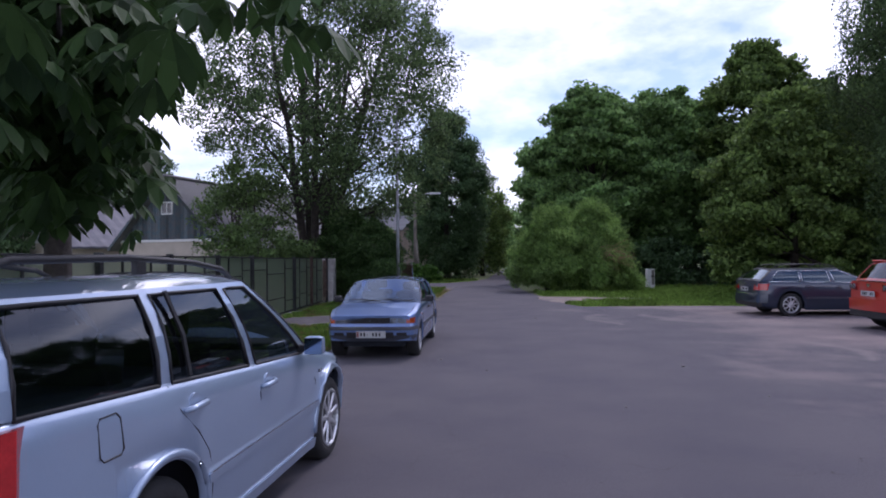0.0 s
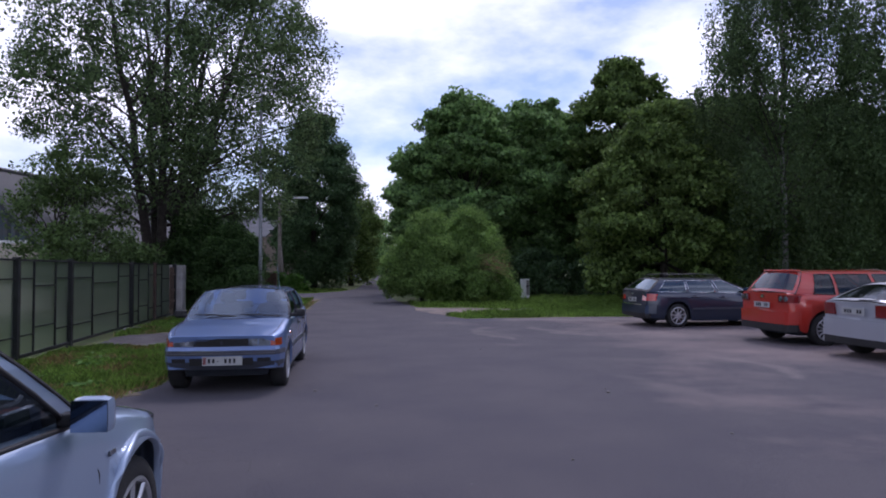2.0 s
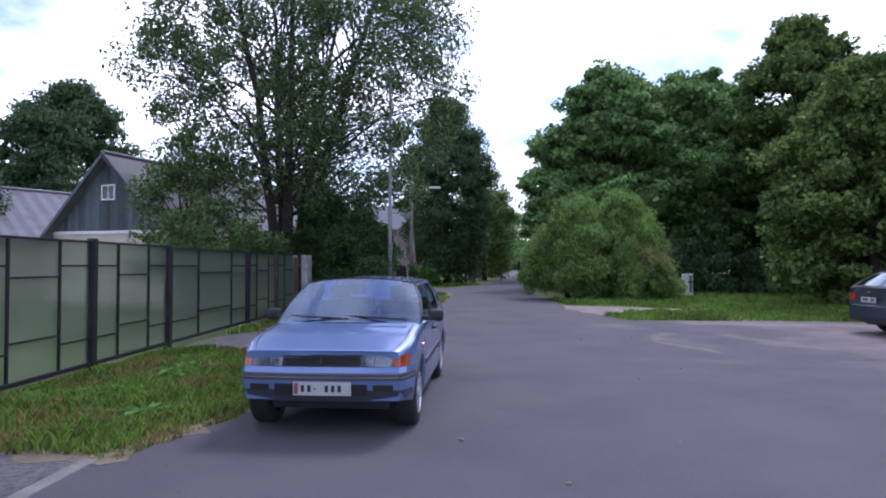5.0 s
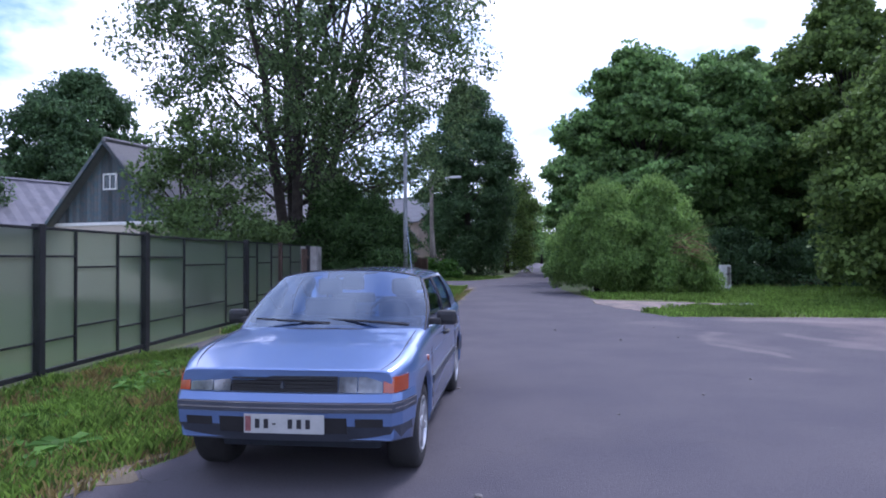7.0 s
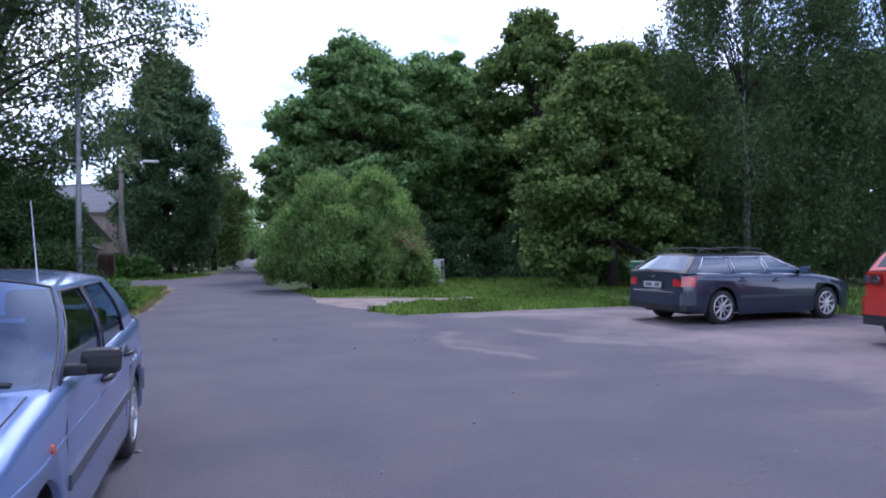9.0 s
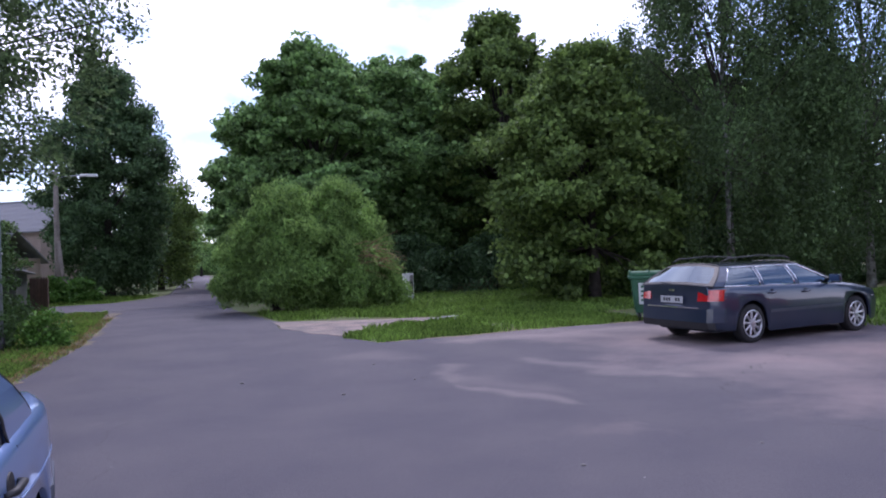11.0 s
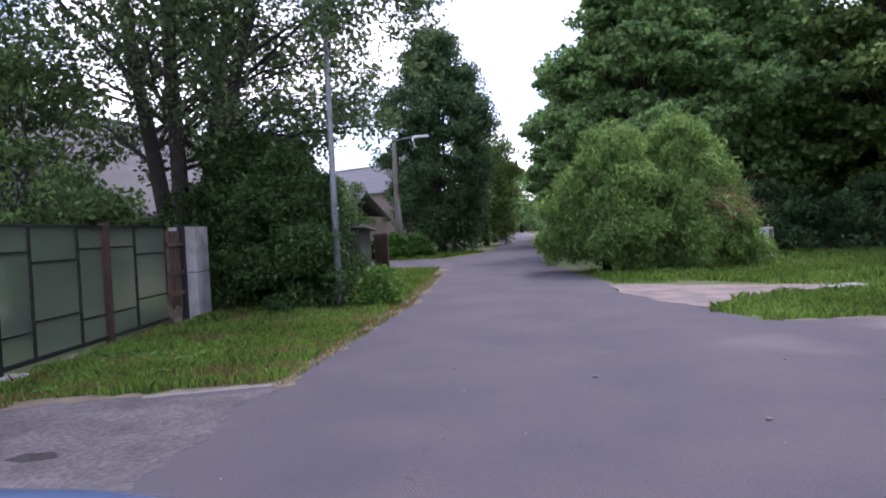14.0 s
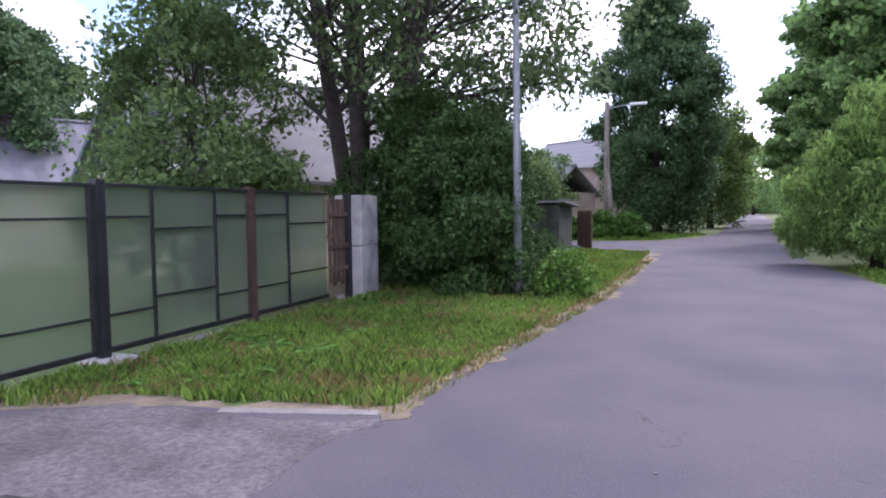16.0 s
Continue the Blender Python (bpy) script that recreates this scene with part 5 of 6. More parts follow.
    def seam(self, pts, side, parent=None):
        path = [(x, side * (self.ysec(x, z) + 0.0005), z) for x, z in pts]
        v, f = tube(path, [0.0035] * len(path), 5)
        return part("door_seam", mesh_of("door_seam", v, f, M["trim_black"]), None, self.th)

    def wheel(self, ax, side):
        S = self.S
        r, w, rr = S["r"], 0.195, S.get("rim", 0.195)
        y = side * (self.W - 0.02)
        wh = part("wheel", mesh_of("wheel", *tube([(ax, y - side * 0.16, r), (ax, y - side * 0.06, r)], [rr * 0.8, rr * 0.8], 20), M["trim_black"]), None, self.th)
        prof = [(rr, 0.0), (rr + 0.015, 0.008), (r - 0.03, 0.004), (r - 0.008, -0.014), (r, -0.035), (r, -w + 0.03), (r - 0.02, -w), (rr, -w)]
        n = 40
        vs, fs = [], []
        for i in range(n):
            a = 2 * math.pi * i / n
            for q, d in prof:
                vs.append((ax + q * math.cos(a), y + side * d, r + q * math.sin(a)))
        k = len(prof)
        for i in range(n):
            for j in range(k - 1):
                q = (i * k + j, i * k + j + 1, ((i + 1) % n) * k + j + 1, ((i + 1) % n) * k + j)
                fs.append(q if side < 0 else q[::-1])
        part("tyre", mesh_of("tyre", vs, fs, M["tyre"], True), None, wh)
        ps = []
        vs, fs = [], []
        prof = [(rr + 0.002, 0.004), (rr - 0.012, 0.010), (rr - 0.024, -0.004), (rr - 0.03, -0.06)]
        k = len(prof)
        for i in range(n):
            a = 2 * math.pi * i / n
            for q, d in prof:
                vs.append((ax + q * math.cos(a), y + side * d, r + q * math.sin(a)))
        for i in range(n):
            for j in range(k - 1):
                q = (i * k + j, i * k + j + 1, ((i + 1) % n) * k + j + 1, ((i + 1) % n) * k + j)
                fs.append(q if side < 0 else q[::-1])
        ps.append((vs, fs))
        ns = S.get("spokes", 5)
        for i in range(ns):
            a = 2 * math.pi * (i + 0.3) / ns
            wd0, wd1 = S.get("sw", (0.030, 0.022))
            d, e = (math.cos(a), math.sin(a)), (-math.sin(a), math.cos(a))
            q = []
            for (rad, hw, oy) in ((0.03, wd0, 0.0), (rr - 0.014, wd1, 0.006)):
                for s2, dy in ((-1, 0.0), (-0.5, 0.010), (0.5, 0.010), (1, 0.0)):
                    q.append((ax + d[0] * rad + e[0] * hw * s2, y + side * (oy - 0.012 + dy), r + d[1] * rad + e[1] * hw * s2))
                q.append((ax + d[0] * rad, y + side * (oy - 0.04), r + d[1] * rad))
            fq = [(j, (j + 1) % 5, 5 + (j + 1) % 5, 5 + j) for j in range(5)]
            ps.append((q, fq))
        ps.append(tube([(ax, y - side * 0.03, r), (ax, y + side * 0.004, r), (ax, y + side * 0.008, r)], [0.055, 0.05, 0.03], 14))
        part("rim", mesh_of("rim", *joined(ps), M["alloy"]), None, wh, "alloy rim")

    def plate(self, end, y, z, w=0.52, h=0.112, proud=0.03):
        x = self.end_x(y, end) + proud * end
        lo, hi = min(x, x + 0.008 * end), max(x, x + 0.008 * end)
        pl = part("number_plate", box_mesh((lo, y - w / 2, z - h / 2), (hi, y + w / 2, z + h / 2), 0.002), M["plate"], self.th, "pale number plate with dark bars")
        f = x + 0.009 * end
        lo, hi = min(f, f + 0.003 * end), max(f, f + 0.003 * end)

        def ink(a, b, c, d, material="plate_ink"):
            ya, yb = (y + w / 2 - a * w, y + w / 2 - b * w) if end < 0 else (y - w / 2 + a * w, y - w / 2 + b * w)
            part("plate_bar", box_mesh((lo, min(ya, yb), z - h / 2 + c * h), (hi, max(ya, yb), z - h / 2 + d * h)), M[material], pl)
        # seen from outside, the band stands at the reader's left
        if end > 0:
            for a, b in ((0.13, 0.21), (0.24, 0.32), (0.54, 0.62), (0.65, 0.73), (0.76, 0.84)):
                ink(a + 0.012, b - 0.012, 0.27, 0.76)
            ink(0.36, 0.40, 0.46, 0.54)
            ink(0.02, 0.09, 0.12, 0.9, "plate_band")
        else:
            for a, b in ((0.12, 0.20), (0.24, 0.32), (0.54, 0.62), (0.66, 0.74), (0.78, 0.86)):
                ink(1 - b, 1 - a, 0.25, 0.78)

    def build(self):
        S, th = self.S, self.th
        n = int((S["X1"] - S["X0"]) / 0.032)
        xs = [S["X0"] + (S["X1"] - S["X0"]) * i / n for i in range(n + 1)]
        vs, fs = [], []
        for x in xs:
            s = self.section(x)
            row = [(y, z) for y, z in s] + [(-y, z) for y, z in reversed(s[:-1])]
            for y, z in row:
                t = 1 - (y / self.W) ** 2
                # the ends bow outwards towards the middle
                b = 0.05 * t * (max(0, (x - S["X1"] + 0.5) / 0.5) ** 2 - max(0, (S["X0"] + 0.5 - x) / 0.5) ** 2)
                vs.append((x + b, y, z))
        k = 17
        for i in range(n):
            for j in range(k - 1):
                fs.append((i * k + j, i * k + j + 1, (i + 1) * k + j + 1, (i + 1) * k + j))
        fs.append(tuple(range(k))[::-1])
        fs.append(tuple(n * k + j for j in range(k)))
        me = mesh_of("body", vs, fs, self.paint, True)
        body = part("body", me, None, th)
        for p in list(me.polygons)[-2:]:
            p.use_smooth = False
        part("underbody", box_mesh((S["X0"] + 0.25, -self.W + 0.24, 0.19), (S["X1"] - 0.25, self.W - 0.24, 0.62), 0.04), M["cabin"], th)
        for ax in (S["xf"], S["xr"]):
            for side in (-1, 1):
                self.wheel(ax, side)
        self.greenhouse()

    def greenhouse(self):
        S, th = self.S, self.th
        L = S["lines"]
        zr = lambda x: smooth_table(S["roof"], x)
        yr, yb = S["yr"], self.W * 0.935
        ye = lambda x: yr - 0.05 * (max(0, abs(x - S.get("rc", -0.5)) - 0.5)) ** 2

        def side_pt(xb, xr, f, side, proud=0.0):
            b = Vector((xb, yb, smooth_table(S["sh"], xb) - 0.004))
            t = Vector((xr, ye(xr), zr(xr) - 0.035))
            p = b.lerp(t, f)
            p.y += 0.035 * math.sin(math.pi * f) + proud
            return (p.x, side * p.y, p.z)

        for side in (-1, 1):
            vs, fs = [], []
            for i in range(len(L) - 1):
                a, b = L[i], L[i + 1]
                if a[2] == "p":
                    o = len(vs)
                    for f in (0, 0.25, 0.5, 0.75, 1):
                        vs += [side_pt(a[0], a[1], f, side), side_pt(b[0], b[1], f, side)]
                    for q in range(4):
                        w = (o + 2 * q, o + 2 * q + 1, o + 2 * q + 3, o + 2 * q + 2)
                        fs.append(w if side < 0 else w[::-1])
                else:
                    # pane with a black gasket round it
                    nseg = 6
                    pv, pf, gv, gf = [], [], [], []
                    for j in range(nseg + 1):
                        g = j / nseg
                        xb_, xr_ = a[0] + (b[0] - a[0]) * g, a[1] + (b[1] - a[1]) * g
                        for f in (0.0, 0.25, 0.5, 0.75, 0.94, 1.0):
                            pv.append(side_pt(xb_, xr_, f, side, -0.006 if f < 0.95 else 0.0))
                    for j in range(nseg):
                        for q in range(4):
                            w = (j * 6 + q, (j + 1) * 6 + q, (j + 1) * 6 + q + 1, j * 6 + q + 1)
                            pf.append(w if side > 0 else w[::-1])
                    part("side_window", mesh_of("side_window", pv, pf, M[S.get("glass_r", "glass") if i > 2 else S.get("glass_s", "glass")], True), None, th).visible_shadow = False
                    o = len(vs)
                    for j in range(nseg + 1):
                        g = j / nseg
                        xb_, xr_ = a[0] + (b[0] - a[0]) * g, a[1] + (b[1] - a[1]) * g
                        vs += [side_pt(xb_, xr_, 0.93, side), side_pt(xb_, xr_, 1.0, side)]
                    for j in range(nseg):
                        w = (o + 2 * j, o + 2 * j + 2, o + 2 * j + 3, o + 2 * j + 1)
                        fs.append(w if side > 0 else w[::-1])
                    loop = [side_pt(a[0] + (b[0] - a[0]) * g, a[1] + (b[1] - a[1]) * g, 0.0, side, 0.002) for g in (0, 0.5, 1)]
                    loop += [side_pt(b[0], b[1], f, side, 0.002) for f in (0.3, 0.6, 0.93)]
                    loop += [side_pt(b[0] + (a[0] - b[0]) * g, b[1] + (a[1] - b[1]) * g, 0.935, side, 0.002) for g in (0.25, 0.5, 0.75, 1)]
                    loop += [side_pt(a[0], a[1], f, side, 0.002) for f in (0.6, 0.3, 0.0)]
                    v, f = tube(loop, [S.get("gasket", 0.010)] * len(loop), 5)
                    part("window_trim", mesh_of("window_trim", v, f, M[S.get("trim", "trim_black")], True), None, th)
            part("side_frame", mesh_of("side_frame", vs, fs, self.paint), None, th)

        # roof
        xa, xz = L[0][1], L[-1][1]
        n, k = 18, 13
        vs, fs = [], []
        for i in range(n + 1):
            x = xa + (xz - xa) * i / n
            for j in range(k):
                u = -1 + 2 * j / (k - 1)
                y = u * ye(x)
                z = zr(x) - 0.035 + 0.055 * (1 - abs(u) ** 2.6)
                vs.append((x + (S.get("bowf", 0.07) * max(0, 1 - 3 * i / n) - S.get("bowr", 0.05) * max(0, 1 - 3 * (n - i) / n)) * (1 - u * u), y, z))
        for i in range(n):
            for j in range(k - 1):
                fs.append((i * k + j, i * k + j + 1, (i + 1) * k + j + 1, (i + 1) * k + j))
        part("roof", mesh_of("roof", vs, fs, self.paint, True), None, th)

        # front and rear glass
        for nm, line, bow0, bow1, sg in (("windscreen", L[0], S.get("cowl", 0.12), S.get("bowf", 0.07), 1), ("rear_window", L[-1], -S.get("deck", 0.06), -S.get("bowr", 0.05), -1)):
            vs, fs = [], []
            nu, nv = 16, 8
            xb_, xr_ = line[0], line[1]
            z0 = smooth_table(S["sh"], xb_) - 0.004
            if sg < 0:
                z0 = S.get("zrear", z0)
            for i in range(nv + 1):
                f = i / nv
                hw = yb + (ye(xr_) - yb) * f + 0.035 * math.sin(math.pi * f)
                for j in range(nu + 1):
                    u = -1 + 2 * j / nu
                    x = xb_ + (xr_ - xb_) * f + (bow0 + (bow1 - bow0) * f) * (1 - u * u)
                    z = z0 + (zr(xr_) - 0.035 + 0.055 * (1 - abs(u) ** 2.6) - z0) * f + 0.03 * (1 - u * u) * (1 - f)
                    vs.append((x, u * (hw - 0.004), z))
            pane, rim_ = [], []
            for i in range(nv):
                for j in range(nu):
                    a = i * (nu + 1) + j
                    q = (a, a + 1, a + nu + 2, a + nu + 1)
                    q = q if sg > 0 else q[::-1]
                    edge = j in (0, nu - 1) or i == nv - 1 or (sg < 0 and i == 0)
                    (rim_ if edge and sg < 0 else pane).append(q)
            part(nm, mesh_of(nm, vs, pane, M[S.get("glass_f", "glass") if sg > 0 else S.get("glass_r", "glass")], True), None, th).visible_shadow = False
            if rim_:
                part("tailgate_frame", mesh_of("tailgate_frame", vs, rim_, M[S["frame"]] if "frame" in S else self.paint), None, th)
            loop = [vs[j] for j in range(nu + 1)] + [vs[i * (nu + 1) + nu] for i in range(1, nv + 1)] + [vs[nv * (nu + 1) + j] for j in range(nu, -1, -1)] + [vs[i * (nu + 1)] for i in range(nv - 1, -1, -1)]
            v, f = tube(loop, [S.get("seal", 0.010)] * len(loop), 5)
            part("glass_seal", mesh_of("glass_seal", v, f, M["trim_black"]), None, th)

        # cabin seen through the glass
        x0, x1 = L[-1][0] + 0.05, L[0][0] - 0.02
        zb = smooth_table(S["sh"], 0.0)
        # dark plate added at belt height, stands in for the dim cabin below
        part("cabin_floor", box_mesh((x0, -yb + 0.05, zb - 0.03), (x1, yb - 0.05, zb + 0.012), 0.0), M["cabin"], th)
        part("dashboard", box_mesh((x1 - 0.42, -yb + 0.08, zb + 0.0), (x1 - 0.1, yb - 0.08, zb + 0.06), 0.03), M["cabin"], th)
        for sx, sy in ((x1 - 1.15, 0.36), (x1 - 1.15, -0.36), (x1 - 2.0, 0.36), (x1 - 2.0, -0.36)):
            if sx - 0.2 > x0:
                st = part("seat", box_mesh((sx - 0.09, sy - 0.24, zb), (sx + 0.05, sy + 0.24, zb + 0.16), 0.04), M["cabin"], th)
                part("headrest", box_mesh((sx - 0.07, sy - 0.12, zb + 0.19), (sx + 0.03, sy + 0.12, zb + 0.34), 0.04), M["cabin"], st)
        wv = []
        for i in range(25):
            a = 2 * math.pi * i / 24
            wv.append(Vector((x1 - 0.5 - 0.06 * math.sin(a), 0.36 + 0.185 * math.cos(a), zb + 0.03 + 0.17 * math.sin(a))))
        v, f = tube(wv, [0.014] * 25, 6, False)
        part("steering_wheel", mesh_of("steering_wheel", v, f, M["trim_black"], True), None, th)

    def mirror(self, side, x, z, material, w=0.20, h=0.13):
        y = self.W * 0.935
        bm = bmesh.new()
        vs = box(bm, (-0.05, 0.05, -h / 2), (0.03, 0.05 + w, h / 2), 0.034)
        for v in vs:
            v.co.x -= 0.045
        mm = Matrix.Translation((x, side * y, z)) @ Matrix.Diagonal((1, side, 1, 1))
        for v in bm.verts:
            v.co = mm @ v.co
        if side < 0:
            bmesh.ops.reverse_faces(bm, faces=bm.faces)
        ob = part("door_mirror", bm, M[material] if isinstance(material, str) else material, self.th)
        g = box_mesh((-0.101, 0.058, -h / 2 + 0.010), (-0.094, 0.042 + w, h / 2 - 0.010))
        for v in g.verts:
            v.co = mm @ v.co
        part("mirror_glass", g, M["mirror"], ob)
        g = box_mesh((-0.05, -0.02, -0.05), (0.02, 0.09, 0.0), 0.012)
        for v in g.verts:
            v.co = mm @ v.co
        part("mirror_foot", g, M["trim_black"], ob)

    def handle(self, side, x, z, material):
        y = self.ysec(x, z)
        rec = part("handle_recess", mesh_of("handle_recess", *tube([(x, side * (y - 0.03), z), (x, side * (y + 0.0015), z)], [0.062, 0.058], 18), M["trim_black"] if isinstance(material, str) else self.paint), None, self.th)
        v, f = tube([(x - 0.11, side * (y + 0.004), z - 0.005), (x - 0.07, side * (y + 0.03), z), (x + 0.06, side * (y + 0.03), z + 0.004), (x + 0.10, side * (y + 0.004), z + 0.004)], [0.012, 0.016, 0.016, 0.012], 8)
        part("door_handle", mesh_of("door_handle", v, f, M[material] if isinstance(material, str) else material, True), None, self.th)


# silver-blue saloon that faces down the road towards the walker
LAN = dict(W=0.785, X0=-2.13, X1=1.78, xf=1.2275, xr=-1.2275, r=0.29, rim=0.185, zw=0.52, yr=0.60, rc=-0.45, spokes=6, sw=(0.03, 0.026),
           sh=[(-2.2, 0.86), (-2.0, 0.90), (-1.4, 0.905), (-0.4, 0.88), (0.8, 0.875), (1.35, 0.82), (1.8, 0.722), (1.95, 0.68)],
           top=[(-2.2, 0.90), (-2.05, 0.965), (-1.5, 0.97), (-0.5, 0.90), (0.7, 0.90), (0.9, 0.905), (1.4, 0.84), (1.8, 0.735), (1.95, 0.70)],
           bot=[(-2.2, 0.34), (-1.9, 0.27), (-0.9, 0.20), (0.9, 0.20), (1.5, 0.28), (1.95, 0.36)],
           roof=[(0.5, 1.19), (0.24, 1.28), (0.0, 1.335), (-0.3, 1.375), (-0.6, 1.385), (-1.0, 1.355), (-1.3, 1.29)],
           lines=[(0.86, 0.24, "p"), (0.74, 0.16, "g"), (-0.20, -0.24, "p"), (-0.28, -0.31, "g"), (-1.02, -0.86, "p"), (-1.52, -1.06, "end")],
           cowl=0.13, bowf=0.07, bowr=0.06, deck=0.05, nose=(0.42, 0.13), tail=(0.6, 0.19), wide=True, seal=0.006, gasket=0.008, glass_f="glass_sky_blue")
a = radians(0.9)
fwd = Vector((-math.sin(a), -math.cos(a), 0))
left = Vector((math.cos(a), -math.sin(a), 0))
c0 = Vector((-1.17, 9.34, 0)) - fwd * 1.2275 - left * 0.72
car = Car("saloon_car", "light metallic blue older saloon parked half on the verge", pose(c0.x, c0.y, 0, 0, 0, 269.1), LAN, "paint_blue")
car.th.scale = (1.0, 0.94, 0.965)
car.add_band("bumper", "bumper_grey", -0.775, 0.775, 0.500, 0.552, 1, proud=0.045, deep=0.06, n=30, grow=1.01)
car.add_band("bumper_strip", "chrome", -0.77, 0.77, 0.552, 0.560, 1, proud=0.046, deep=0.05, n=30, grow=1.01)
car.add_band("bumper_strip", "chrome", -0.77, 0.77, 0.522, 0.529, 1, proud=0.048, deep=0.05, n=30, grow=1.01)
car.add_band("bumper_skin", car.paint, -0.77, 0.77, 0.562, 0.606, 1, proud=0.044, deep=0.05, n=30, lean=0.03, grow=1.005)
car.add_band("bumper_skirt", car.paint, -0.77, 0.77, 0.42, 0.498, 1, proud=0.030, deep=0.05, n=30, lean=-0.012, grow=1.008)
car.add_band("bumper_skirt", "bumper_grey", -0.76, 0.76, 0.315, 0.42, 1, proud=-0.03, deep=0.05, n=30, lean=-0.06, grow=1.0)
car.add_band("air_intake", "trim_black", -0.40, 0.40, 0.375, 0.470, 1, proud=0.024, deep=0.03, lean=-0.018)
car.add_band("air_intake", "trim_black", 0.45, 0.62, 0.415, 0.465, 1, proud=0.034, deep=0.03, lean=-0.008)
car.add_band("air_intake", "trim_black", -0.62, -0.45, 0.415, 0.465, 1, proud=0.034, deep=0.03, lean=-0.008)
gr = car.add_band("grille", "trim_black", -0.335, 0.335, 0.612, 0.705, 1, proud=0.004, deep=0.05, lean=0.02)
for z in (0.63, 0.652, 0.674, 0.693):
    car.add_band("grille_bar", "trim_black", -0.33, 0.33, z - 0.004, z + 0.004, 1, proud=0.010, deep=0.01, parent=gr)
v, f = tube([(car.end_x(0, 1) + 0.012, 0, 0.64), (car.end_x(0, 1) + 0.012, 0, 0.68)], [0.02, 0.004], 3)
part("badge", mesh_of("badge", v, f, M["bumper_grey"]), None, gr)
for s in (-1, 1):
    a0, a1 = sorted((s * 0.342, s * 0.455))
    hl = car.add_band("headlamp", "lamp_clear", a0, a1, 0.612, 0.703, 1, proud=0.008, deep=0.05, lean=0.02)
    a0, a1 = sorted((s * 0.462, s * 0.61))
    car.add_band("headlamp", "lamp_clear", a0, a1, 0.612, 0.703, 1, proud=0.010, deep=0.05, lean=0.02)
    a0, a1 = sorted((s * 0.615, s * 0.745))
    car.add_band("turn_signal", "lamp_orange", a0, a1, 0.612, 0.703, 1, proud=0.012, deep=0.05, lean=0.02, label="orange turn signal")
    a0, a1 = sorted((s * 0.30, s * 0.60))
    car.add_band("tail_lamp", "lamp_red", a0, a1, 0.66, 0.80, -1, proud=0.008, deep=0.02, label="red tail lamp")
    car.strip("side_moulding", "bumper_grey", -0.82, 0.82, 0.48, 0.54, s, 0.012)
    car.strip("sill", "bumper_grey", -0.82, 0.82, 0.205, 0.25, s, 0.004)
    car.strip("body_crease", car.paint, -2.0, 1.75, 0.685, 0.692, s, 0.004, 40)
    for pts in ([(0.72, 0.85), (0.80, 0.7), (0.80, 0.4), (0.72, 0.25)], [(-0.24, 0.87), (-0.24, 0.25)], [(-1.05, 0.88), (-0.98, 0.65), (-0.80, 0.5), (-0.78, 0.27)]):
        car.seam(pts, s)
    car.mirror(s, 0.62, 0.945, "trim_black", 0.165, 0.115)
    car.handle(s, -0.08, 0.76, "trim_black")
    car.handle(s, -0.86, 0.77, "trim_black")
    v, f = tube([(1.03, s * (car.ysec(1.03, 0.72) - 0.01), 0.70), (1.03, s * (car.ysec(1.03, 0.72) + 0.012), 0.70)], [0.028, 0.022], 10)
    part("side_repeater", mesh_of("side_repeater", v, f, M["lamp_orange"]), None, car.th, "orange side repeater")
    # bonnet seam and boot seam
    pth = [(0.95 + 0.82 * t, s * car.half(0.95 + 0.82 * t) * 0.86, float(np.interp(car.half(0.95 + 0.82 * t) * 0.86, *zip(*[(p[0], p[1]) for p in reversed(car.section(0.95 + 0.82 * t)[5:])]))) + 0.0015) for t in [i / 12 for i in range(13)]]
    v, f = tube(pth, [0.004] * 13, 5)
    part("bonnet_seam", mesh_of("bonnet_seam", v, f, M["trim_black"]), None, car.th)
    pth = [(-1.62 - 0.5 * t, s * car.half(-1.62 - 0.5 * t) * 0.78, float(np.interp(car.half(-1.62 - 0.5 * t) * 0.78, *zip(*[(p[0], p[1]) for p in reversed(car.section(-1.62 - 0.5 * t)[5:])]))) + 0.0015) for t in [i / 8 for i in range(9)]]
    v, f = tube(pth, [0.004] * 9, 5)
    part("boot_seam", mesh_of("boot_seam", v, f, M["trim_black"]), None, car.th)
car.add_band("rear_bumper", "bumper_grey", -0.785, 0.785, 0.40, 0.56, -1, proud=0.05, deep=0.06, n=26, grow=1.02)
car.plate(1, 0.02, 0.435, w=0.50, proud=0.045)
for y0, y1 in ((0.62, -0.02), (0.02, -0.58)):
    p = [(0.93, y0, 0.925), (0.92, (y0 + y1) / 2, 0.945), (0.88, y1, 0.955)]
    v, f = tube(p, [0.012, 0.009, 0.007], 5)
    part("wiper", mesh_of("wiper", v, f, M["trim_black"]), None, car.th)
v, f = tube([(0.16, 0.52, 1.27), (0.0, 0.45, 1.68)], [0.0045, 0.0025], 5)
part("aerial", mesh_of("aerial", v, f, M["chrome"]), None, car.th, "thin chrome aerial")

